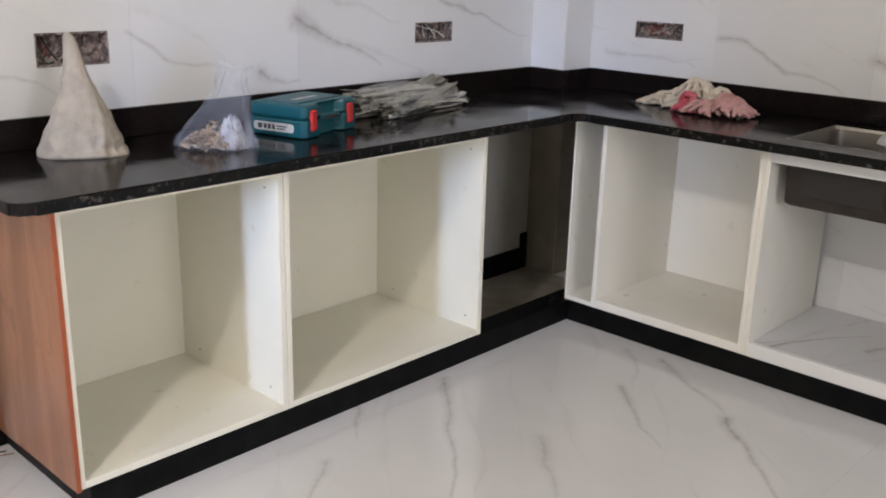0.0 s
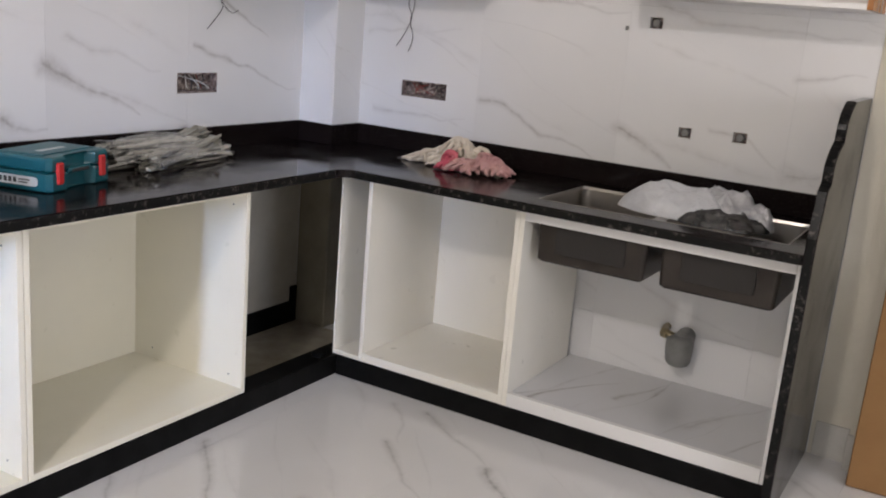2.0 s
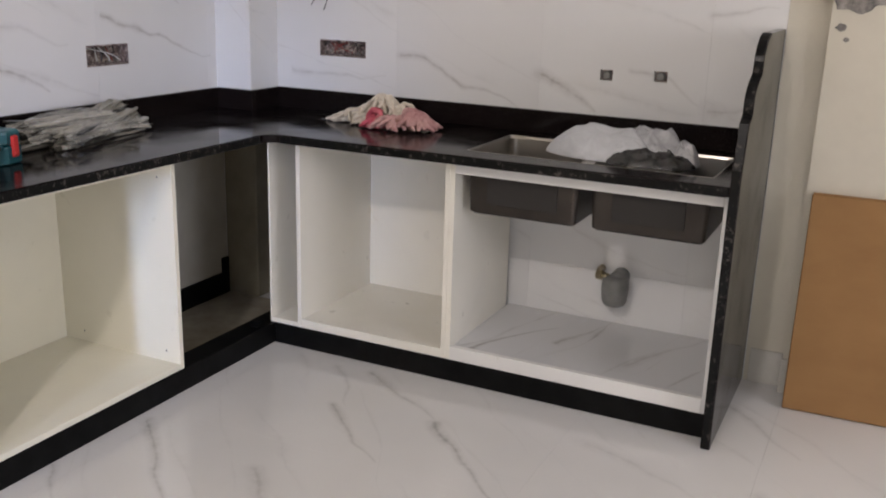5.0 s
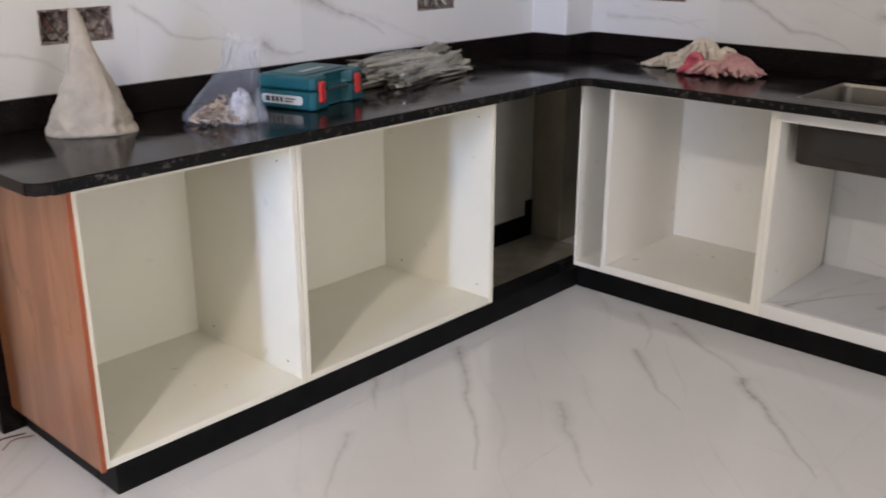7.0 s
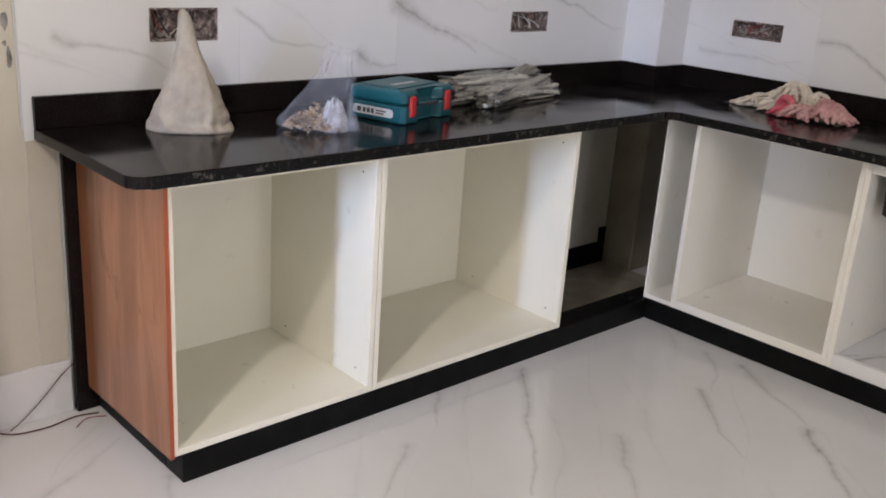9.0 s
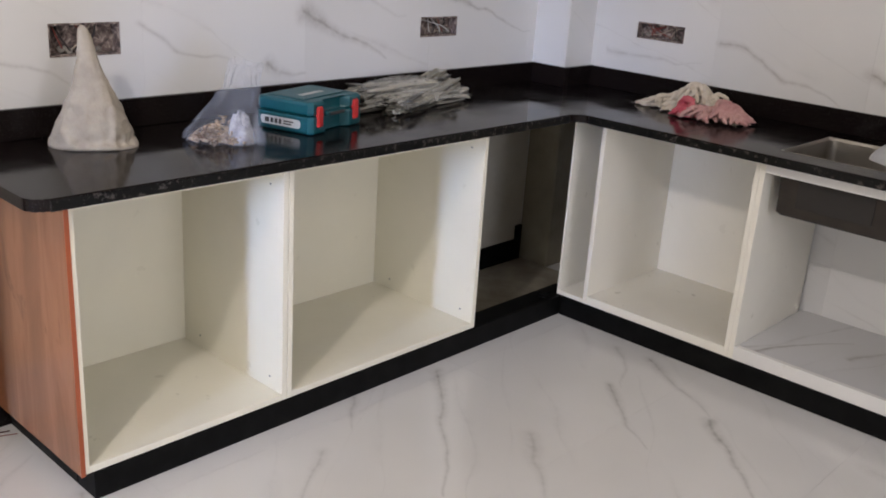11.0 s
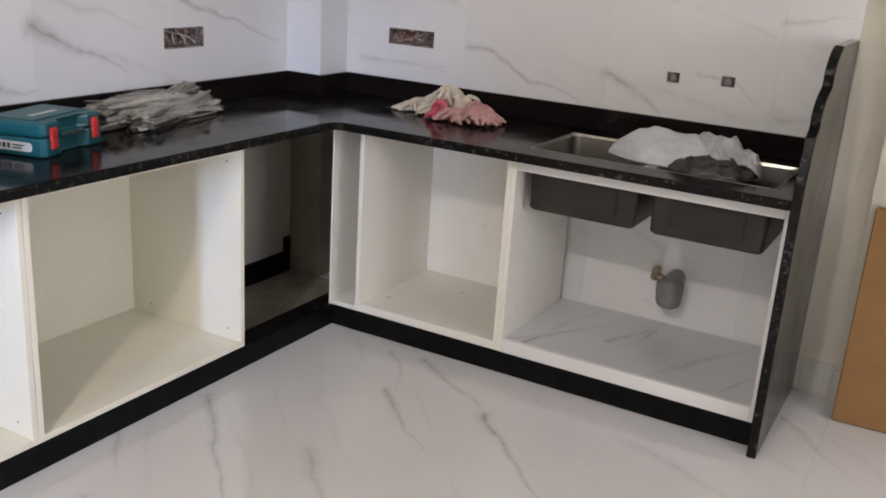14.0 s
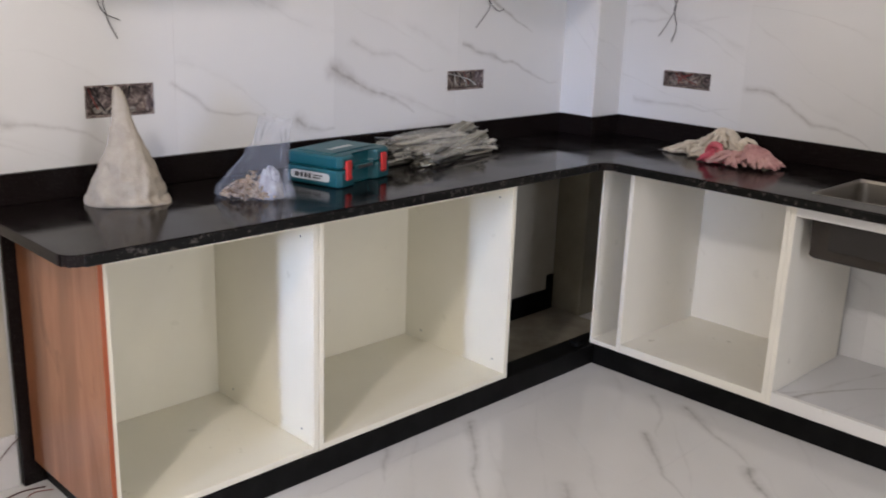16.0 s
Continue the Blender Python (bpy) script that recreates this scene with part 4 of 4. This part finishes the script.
# ---- things on the worktop ----
def blob(rings, sides, shape, fold=0.0, seed=1, freq=6.0, bm=None, cap=True):
    """A soft body: stacked rings (z, rx, ry, cx, cy), shaped by folds that run up it."""
    bm = bm or bmesh.new()
    vs = []
    for z, rx, ry, cx, cy in rings:
        row = []
        for k in range(sides):
            a = 2 * math.pi * k / sides
            n = noise.noise(Vector((math.cos(a) * freq * 0.3 + seed, math.sin(a) * freq * 0.3, z * freq)))
            n += 0.5 * noise.noise(Vector((math.cos(a) * freq + seed, math.sin(a) * freq, z * freq * 2)))
            e = shape
            ca, sa = math.cos(a), math.sin(a)
            px, py = math.copysign(abs(ca) ** e, ca), math.copysign(abs(sa) ** e, sa)
            row.append(bm.verts.new((cx + rx * px * (1 + fold * n), cy + ry * py * (1 + fold * n), z)))
        vs.append(row)
    for a, c in zip(vs, vs[1:]):
        for k in range(sides):
            bm.faces.new((a[k], a[(k + 1) % sides], c[(k + 1) % sides], c[k]))
    if cap:
        bm.faces.new(vs[0][::-1])
        bm.faces.new(vs[-1])
    return bm


def steps(table, n):
    """More rings between those of a table, smoothly."""
    out = []
    for a, c in zip(table, table[1:]):
        for k in range(n):
            t = k / n
            out.append(tuple(p + (q - p) * t for p, q in zip(a, c)))
    return out + [table[-1]]


s = thing("cloth_sack", "dusty cream sack with a twisted upright neck on the worktop", "sack", (0.115, -2.352, H), rz=59)
prof = [(0.0, 0.122, 0.076, 0, 0), (0.006, 0.120, 0.080, 0, 0), (0.020, 0.106, 0.074, 0, 0), (0.045, 0.102, 0.072, 0.002, 0), (0.07, 0.093, 0.066, 0.003, 0), (0.10, 0.080, 0.057, 0.003, 0), (0.13, 0.065, 0.047, 0.002, 0), (0.185, 0.041, 0.030, -0.001, 0),
        (0.24, 0.026, 0.019, -0.004, 0), (0.29, 0.018, 0.013, -0.008, 0), (0.312, 0.013, 0.009, -0.010, 0), (0.320, 0.004, 0.003, -0.011, 0)]
bm = blob(steps(prof, 7), 96, 0.95, 0.06, 3, 5.0)
bm.normal_update()
for v in bm.verts:
    q = v.co * 26
    crease = 0.5 - abs(noise.noise(Vector((q.x, q.y, q.z * 0.6)))) * 1.6
    fine = noise.noise(v.co * 60)
    k = min(1.0, v.co.z / 0.01) * (1.0 - 0.6 * min(1.0, v.co.z / 0.25))
    v.co += v.normal * (0.0085 * crease + 0.0032 * fine + 0.0035 * (0.45 - abs(noise.noise(Vector((q.x * 1.6, q.y * 1.6, q.z * 2.6))))) + 0.005 * noise.noise(v.co * 38) * max(0.0, 1 - v.co.z / 0.09)) * k + v.normal * 0.012 * noise.noise(v.co * 17) * max(0.0, 1 - v.co.z / 0.13) * min(1.0, v.co.z / 0.012)
part("sack_body", bm, M_SACK, s, smooth=True)
part("neck_twist", blob(steps([(0.285, 0.017, 0.013, -0.007, 0), (0.300, 0.016, 0.012, -0.009, 0), (0.318, 0.011, 0.008, -0.012, 0), (0.326, 0.004, 0.004, -0.014, 0)], 3), 20, 1.0, 0.35, 6, 9.0), M_SACK, s, smooth=True)

s = s_bag = thing("screw_bag", "clear plastic bag of screws and fittings leaning on the worktop", "bag", (0.265, -2.035, H), rz=53)
rng = random.Random(9)
bm = bmesh.new()
for k in range(260):
    a, q = rng.uniform(0, 2 * math.pi), math.sqrt(rng.random())
    p = Vector((0.088 * q * math.cos(a), 0.055 * q * math.sin(a), 0.006 + (1.15 - q) * 0.070 * rng.random()))
    d = Vector((rng.uniform(-1, 1), rng.uniform(-1, 1), rng.uniform(-0.4, 0.4))).normalized() * rng.uniform(0.012, 0.026)
    a0, a1 = p - d / 2, p + d / 2
    a0.z, a1.z = max(a0.z, 0.004), max(a1.z, 0.004)
    tube([a0, a1], [0.0045, 0.0026], 5, bm)
tagged(part("screws", bm, M_SCREW, s, "heap of brass and zinc screws"), kind="stuff")
prof = [(0.001, 0.100, 0.060, 0, 0), (0.008, 0.108, 0.066, 0, 0), (0.04, 0.098, 0.060, 0.006, 0), (0.08, 0.080, 0.046, 0.020, 0), (0.12, 0.064, 0.032, 0.038, 0), (0.17, 0.048, 0.022, 0.054, 0), (0.21, 0.040, 0.016, 0.064, 0), (0.238, 0.036, 0.012, 0.072, 0)]
crumpled_at = [(0.045, 0.040, 0.085, 0.050, -0.006, 3.1, 0.30, 4.0)]
bm = blob(steps(prof, 5), 72, 0.85, 0.34, 8, 11.0, cap=False)
for v in bm.verts:
    up = max(0.0, v.co.z - 0.11)
    q = Vector((v.co.x * 26, v.co.y * 26, 1.7))
    v.co.z += up * (0.16 * noise.noise(q))
    v.co.x += up * 0.20 * noise.noise(Vector((v.co.y * 40, v.co.z * 22, 4.0)))
    v.co.y += up * 0.26 * noise.noise(Vector((v.co.x * 45, v.co.z * 16, 9.0)))
part("film", bm, M_FILM, s, smooth=True)


def tool_case():
    s = thing("tool_case", "teal plastic power-tool case with red latches and a white label", "tool case", (0.336, -1.762, H), rz=15)
    w, l = 0.215, 0.285

    def outline(e):
        """Plan of the case: a block with a notch for the handle between the two latch corners."""
        return [(-w + e, 0.012 + e), (-w + 0.012 + e, e), (-0.014 - e, e), (-e, 0.014 + e), (-e, 0.076 - e), (-0.030 - e, 0.090 - e), (-0.030 - e, 0.195 + e),
                (-e, 0.209 + e), (-e, l - 0.014 - e), (-0.014 - e, l - e), (-w + 0.012 + e, l - e), (-w + e, l - 0.012 - e)]

    part("case_base", prism(outline(0.0), 0.0015, 0.056, "z", 0.006), M_TEAL, s)
    lid = part("lid", prism(outline(0.0015), 0.0575, 0.101, "z", 0.010), M_TEAL, s)
    part("lid_panel", prism(rounded(-w + 0.030, -0.048, 0.030, l - 0.030, 0.012, 4), 0.1008, 0.1045, "z", 0.0015), M_TEAL, lid)
    for y in (0.022, 0.250):
        part("lid_rib", box(-w + 0.030, -0.040, y, y + 0.010, 0.1008, 0.1035, 0.001), M_TEAL, lid)
    for k in range(6):
        part("mark", box(-0.108 + 0.010 * (k % 2) * 0.2, -0.088, 0.075 + 0.020 * k, 0.089 + 0.020 * k, 0.1047, 0.1053), M_LABEL, lid, "pale lettering drawn as bars")
    for y in (0.030, 0.226):
        latch = part("latch", box(-0.006, 0.007, y, y + 0.028, 0.022, 0.086, 0.004), M_RED, s, "red latch")
        part("latch_rib", box(0.0072, 0.0092, y + 0.005, y + 0.023, 0.030, 0.036, 0.0006), M_RED, latch)
    h = part("handle", box(-0.020, -0.004, 0.088, 0.197, 0.046, 0.064, 0.006, seg=2), M_TEAL, s)
    part("handle_grip", box(-0.0035, -0.0015, 0.104, 0.181, 0.050, 0.060, 0.0006), M_INK, h, "dark grip insert")
    lab = part("label", prism(rounded(-w + 0.022, -0.040, 0.016, 0.043, 0.010, 5), -0.0012, 0.0005, "y"), M_LABEL, s, "white printed sticker with rounded ends")
    for a0, a1, z0, z1 in ((-0.176, -0.160, 0.022, 0.037), (-0.154, -0.143, 0.022, 0.037), (-0.138, -0.127, 0.022, 0.037), (-0.122, -0.112, 0.022, 0.037), (-0.104, -0.066, 0.031, 0.035), (-0.104, -0.074, 0.023, 0.027)):
        part("print", box(a0, a1, -0.0018, -0.0013, z0, z1), M_INK, lab)


tool_case()


def strip_pack(bm, rng, count, origin, angle, half, width, height):
    """Strips laid side by side and on one another, with ragged ends."""
    for k in range(count):
        lay = rng.random()
        z = origin.z + 0.006 + height * lay
        h = half * rng.uniform(0.80, 1.06) * (1.0 - 0.12 * lay)
        a = angle + radians(rng.gauss(0, 6.5))
        d = Vector((math.cos(a), math.sin(a), 0))
        n = Vector((-d.y, d.x, 0))
        c = origin + n * rng.uniform(-width, width) * (1.0 - 0.5 * lay) + d * rng.uniform(-0.03, 0.03)
        wide, up = n * rng.uniform(0.006, 0.013), Vector((0, 0, rng.uniform(0.002, 0.005)))
        curl = rng.uniform(-0.02, 0.035)
        ring = []
        for t in (-1, -0.6, -0.2, 0.2, 0.6, 1):
            p = Vector((c.x, c.y, z)) + d * h * t + n * rng.gauss(0, 0.003) + Vector((0, 0, rng.gauss(0, 0.003) + curl * max(0.0, t) ** 3))
            p.z = max(p.z, 0.007)
            o = wide * rng.uniform(0.7, 1.1) + up * rng.uniform(-1.2, 1.2)
            ring.append([bm.verts.new(p + q) for q in (o + up, -o + up, -o - up, o - up)])
        for r0, r1 in zip(ring, ring[1:]):
            for j in range(4):
                bm.faces.new((r0[j], r0[(j + 1) % 4], r1[(j + 1) % 4], r1[j]))
        bm.faces.new(ring[0][::-1])
        bm.faces.new(ring[-1])


def wrap_film(cx, cy, angle, half, width, height, seed):
    bm = bmesh.new()
    nx, ny = 44, 22
    grid = [[None] * ny for _ in range(nx)]
    for i in range(nx):
        for j in range(ny):
            u, v = i / (nx - 1) * 2 - 1, j / (ny - 1) * 2 - 1
            z = height * math.sqrt(max(0.0, 1 - 0.9 * v * v)) * (1 - 0.3 * u * u)
            z += 0.012 * (0.5 - abs(noise.noise(Vector((u * 5 + seed, v * 4, 2.0))))) + 0.010 * noise.noise(Vector((u * 14 + seed, v * 9, 7.0)))
            x, y = half * u * (1 + 0.06 * noise.noise(Vector((v * 4, seed, 1)))), width * v * (1 + 0.15 * noise.noise(Vector((u * 4, seed, 5))))
            grid[i][j] = bm.verts.new((cx + x * math.cos(angle) - y * math.sin(angle), cy + x * math.sin(angle) + y * math.cos(angle), max(0.004, z)))
    for i in range(nx - 1):
        for j in range(ny - 1):
            bm.faces.new((grid[i][j], grid[i + 1][j], grid[i + 1][j + 1], grid[i][j + 1]))
    return bm


def strip_bundle():
    s = thing("strip_bundle", "two packs of grey plastic-wrapped metal strips on the worktop", "bundle", (0.075, -1.08, H))
    rng = random.Random(4)
    wrap = film_mat("wrinkled_wrap", (0.74, 0.73, 0.69), 0.27, 0.12, 1.0)
    for x, y, a, half, width, height, n in ((-0.005, -0.060, 97, 0.270, 0.062, 0.078, 85), (0.050, 0.010, 104, 0.250, 0.045, 0.052, 60)):
        bm = bmesh.new()
        strip_pack(bm, rng, n, Vector((x, y, 0)), radians(a), half, width, height)
        pack = tagged(part("strip_pack", bm, M_FOIL, s, "pack of thin grey strips"), kind="stuff")
        part("wrapping_film", wrap_film(x, y, radians(a), half * 0.98, width + 0.030, height + 0.018, x * 50), wrap, pack, "wrinkled clear wrapping", smooth=True)


strip_bundle()


def lobe(bm, rx, ry, hz, cx, cy, seed, amp, freq=5.0, n=34):
    """One lobe of a rag thrown down in a heap: a dome pulled into folds, with an uneven hem."""
    rows = []
    for i in range(n):
        r = i / (n - 1)
        row = []
        for k in range(n * 2):
            a = 2 * math.pi * k / (n * 2)
            hem = 1 + 0.22 * noise.noise(Vector((math.cos(a) * 1.7 + seed, math.sin(a) * 1.7, 0.3)))
            ca, sa = math.cos(a), math.sin(a)
            p = Vector((ca * r * freq * 0.55 + seed, sa * r * freq * 0.55, seed * 0.7))
            ridge = 1 - 2 * abs(noise.noise(p)) + 0.55 * (1 - 2 * abs(noise.noise(p * 2.1 + Vector((3, 1, 2)))))
            z = hz * (1 - r ** 2.4) ** 0.75 * (1 - amp + amp * ridge) + 0.004
            row.append(bm.verts.new((cx + rx * r * hem * ca, cy + ry * r * hem * sa, max(z, 0.003) if r < 0.999 else 0.001)))
        rows.append(row)
    m = n * 2
    for a, c in zip(rows[1:], rows[2:]):
        for k in range(m):
            bm.faces.new((a[k], a[(k + 1) % m], c[(k + 1) % m], c[k]))
    tip = bm.verts.new((cx, cy, rows[1][0].co.z))
    for k in range(m):
        bm.faces.new((tip, rows[1][(k + 1) % m], rows[1][k]))
    for v in rows[0]:
        bm.verts.remove(v)


def crumpled(name, material, parent, lobes, label=""):
    bm = bmesh.new()
    for row in lobes:
        lobe(bm, *row)
    return part(name, bm, material, parent, label, smooth=True)


def folds(bm, rng, cx, cy, rx, ry, top, count, radius, reach):
    """Loose rolls of cloth lying over one another: tapered, bent and flattened."""
    for k in range(count):
        a = rng.uniform(0, 2 * math.pi)
        q = rng.random() ** 0.6
        mx, my = cx + rx * q * math.cos(a) * 0.7, cy + ry * q * math.sin(a) * 0.7
        h = top * (1 - 0.75 * q * q)
        d = rng.uniform(0, math.pi) if rng.random() < 0.4 else a + rng.uniform(-0.5, 0.5)
        n = rng.uniform(0.7, 1.2) * reach
        r = radius * rng.uniform(0.7, 1.3)
        pts = []
        for t in (-1, -0.5, 0, 0.5, 1):
            bend = rng.uniform(-0.25, 0.25) * n
            pts.append((mx + math.cos(d) * n * t - math.sin(d) * bend, my + math.sin(d) * n * t + math.cos(d) * bend,
                        max(r * 0.8, (h - r) * (1 - 0.55 * t * t) + rng.uniform(-0.2, 0.2) * r)))
        line = curve_pts(pts, 5)
        m = len(line) - 1
        rad = [r * (0.35 + 0.65 * math.sin(math.pi * min(1, max(0, i / m))) ** 0.6) * (1 + 0.25 * noise.noise(Vector((i * 0.5, k, 3.0)))) for i in range(m + 1)]
        tube(line, rad, 12, bm)
    for v in bm.verts:
        v.co.z = max(v.co.z, 0.0015)


def rag_part(name, material, parent, seed, rolls, lobes, label):
    bm = bmesh.new()
    rng = random.Random(seed)
    for row in lobes:
        lobe(bm, *row)
    for row in rolls:
        folds(bm, rng, *row)
    for v in bm.verts:
        v.co.z = max(0.0015, v.co.z + 0.003 * noise.noise(v.co * 55) + 0.0045 * (0.4 - abs(noise.noise(v.co * 42 + Vector((5, 2, 8))))))
    ob = part(name, bm, material, parent, label, smooth=True)
    skin = ob.modifiers.new("one_cloth", "REMESH")
    skin.mode, skin.voxel_size, skin.use_smooth_shade = "VOXEL", 0.0021, True
    return ob


crumpled("inner_bag", film_mat("inner_polythene", (0.70, 0.72, 0.80), 0.5, 0.3), s_bag, crumpled_at, "crumpled inner bag")
rag = thing("rag_heap", "crumpled cream and faded pink cotton rags on the worktop", "rags", (0.80, -0.25, H))
rag.scale = (1.18, 1.10, 1.04)
rag_part("cream_rag", M_CLOTH_CREAM, rag, 3, [(-0.03, 0.055, 0.11, 0.07, 0.118, 46, 0.0085, 0.055), (-0.125, 0.035, 0.075, 0.045, 0.058, 26, 0.007, 0.055), (0.05, 0.06, 0.06, 0.05, 0.092, 18, 0.008, 0.045)],
         [(0.110, 0.070, 0.085, -0.035, 0.050, 5.3, 0.15, 3.0)], "cream cotton rag")
rag_part("pink_rag", M_CLOTH_PINK, rag, 8, [(0.115, -0.020, 0.075, 0.055, 0.088, 30, 0.0095, 0.055), (0.055, -0.055, 0.070, 0.045, 0.058, 24, 0.008, 0.045), (0.155, -0.030, 0.05, 0.045, 0.066, 16, 0.009, 0.038)],
         [(0.105, 0.060, 0.060, 0.090, -0.035, 7.7, 0.15, 3.0)], "faded pink cotton rag")
rag_part("rose_rag", M_CLOTH_RED, rag, 5, [(-0.005, -0.050, 0.035, 0.030, 0.084, 14, 0.009, 0.032)], [(0.042, 0.036, 0.075, -0.005, -0.045, 4.1, 0.1, 3.0)], "rose cotton rag")
k = thing("putty_knife", "small dark putty knife beside the rags", "knife", (0.58, -0.215, H), rz=15)
part("blade", prism([(-0.08, -0.006), (0.0, -0.010), (0.0, 0.010), (-0.08, 0.014)], 0.001, 0.0025, "z"), M_STEEL_DULL, k)
part("grip", box(0.0005, 0.075, -0.009, 0.009, 0.001, 0.014, 0.003), M_INK, k)

pan = thing("frying_pan", "dark pan wrapped in clouded plastic across the sink", "pan", (1.915, -0.385, H + 0.003))
rings = [[(q * math.cos(a), q * math.sin(a), z) for a in (2 * math.pi * k / 32 for k in range(32))]
         for q, z in ((0.075, 0.0), (0.092, 0.022), (0.098, 0.036), (0.094, 0.036), (0.072, 0.006))]
bm = ring_loft(rings)
bm.faces.new([v for v in bm.verts if v.co.z == 0.0][::-1])
part("pan_body", bm, M_PAN, pan, smooth=False)
part("pan_handle", tube([(-0.095, 0.0, 0.030), (-0.18, 0.01, 0.040), (-0.27, 0.02, 0.045)], [0.010, 0.012, 0.013], 10), M_PAN, pan)

pl = thing("plastic_sheet", "crumpled milky plastic bag draped over the sink", "plastic bag", (1.80, -0.40, H + 0.002), rz=-4)
crumpled("bag", M_WHITE_FILM, pl, [(0.205, 0.112, 0.104, -0.062, 0.020, 5.2, 0.20, 2.6, 60)], "smooth white part of the bag")
crumpled("bag_fold", M_CLOUDY, pl, [(0.125, 0.082, 0.110, 0.090, 0.040, 2.2, 0.26, 2.8, 60), (0.060, 0.050, 0.070, 0.195, 0.020, 6.2, 0.30, 3.2, 40)], "milky creased part of the bag")
crumpled("bag_end", cloth_mat("dark_contents", (0.006, 0.006, 0.006), (0.045, 0.042, 0.040), 30, 0.22), pl, [(0.150, 0.085, 0.046, 0.090, -0.030, 9.4, 0.45, 4.6, 60)], "dark crumpled end of the wrapped pan")
crumpled("bag_skirt", film_mat("thin_clear_edge", (0.4, 0.4, 0.4), 0.03, 0.2), pl, [(0.175, 0.100, 0.070, 0.085, -0.022, 3.3, 0.45, 4.2, 60)], "clear loose edge of the bag")

# ---- in the wall unit and beside the worktop ----
j = thing("red_tub", "small red tub with pale bands inside the wall cabinet", "tub", (0.10, -0.828, ZU + T + 0.001))
part("tub", tube([(0, 0, 0), (0, 0, 0.004), (0, 0, 0.055), (0, 0, 0.058)], [0.045, 0.048, 0.048, 0.045], 24), cloth_mat("red_tub_plastic", (0.42, 0.05, 0.06), (0.50, 0.08, 0.08), 9, 0.35), j, smooth=False)
for z in (0.014, 0.030):
    part("band", tube([(0, 0, z), (0, 0, z + 0.005)], 0.0488, 24), M_LABEL, j, "pale band")
part("lid", tube([(0, 0, 0.0585), (0, 0, 0.064), (0, 0, 0.076), (0, 0, 0.086), (0, 0, 0.090)], [0.050, 0.050, 0.042, 0.026, 0.008], 24), film_mat("clear_lid", (0.7, 0.7, 0.7), 0.35, 0.1), j, "clear domed lid", smooth=True)

b_ = thing("cardboard_carton", "flat brown cardboard carton leaning on the painted wall", "carton", (2.385, -0.205, 0.004))
b_.matrix_world = pose(2.385, -0.205, 0.004, -8.5, 0, 2)
part("carton_body", box(0.0, 0.36, 0.0, 0.055, 0.0, 0.755, 0.004), M_CARTON, b_)
part("flap", box(0.004, 0.356, 0.006, 0.049, 0.7555, 0.759), M_CARTON, b_, "folded top flap")

rng = random.Random(12)
d = thing("stone_offcut", "small dark stone offcut on the plinth edge", "offcut", (0.470, -0.640, ZP - 0.001))
part("offcut", box(-0.03, 0.012, -0.02, 0.03, 0, 0.022, 0.004), M_BLACK, d)


# ---- tiles ----
def tile_set(parent, axis, us, zs, holes, material):
    for u0, u1 in zip(us, us[1:]):
        for z0, z1 in zip(zs, zs[1:]):
            mine = [h for h in holes if h[1] > u0 and h[0] < u1 and h[3] > z0 and h[2] < z1]
            bm = bmesh.new()
            for a, c, d, e in pierced(u0 + 0.0002, u1 - 0.0002, z0 + 0.0002, z1 - 0.0002, mine):
                if axis == "x":
                    box(WL - TL, WL, a, c, d, e, bm=bm)
                else:
                    box(a, c, 0.0, TL, d, e, bm=bm)
            bmesh.ops.remove_doubles(bm, verts=bm.verts[:], dist=0.0002)
            part("tile", bm, material, parent)


tile_set(wall_left, "x", [-2.745, -2.096, -1.480, -0.864, -0.248, 0.0], [0.0, 0.33, 1.53, ZC], HOLES_L, M_TILE_L)
tile_set(wall_right, "y", [WL, 0.130, 0.720, 1.345, 1.975, 2.235], [0.0, 0.33, 1.53, ZC], HOLES_R, M_TILE_R)
W, L = 0.6, 1.2
tile_mesh = None
for i in range(0, 11):
    for j in range(0, 6):
        x0, y0 = -0.62 + W * i, -6.3 + L * j + 0.25
        if tile_mesh is None:
            bm = box(0.0002, W - 0.0002, 0.0002, L - 0.0002, -0.006, 0.0)
            ob = part("tile", bm, M_FLOOR, floor)
            tile_mesh = ob.data
        else:
            ob = new("tile", tile_mesh)
            ob.parent = floor
        ob.location = (x0, y0, 0)
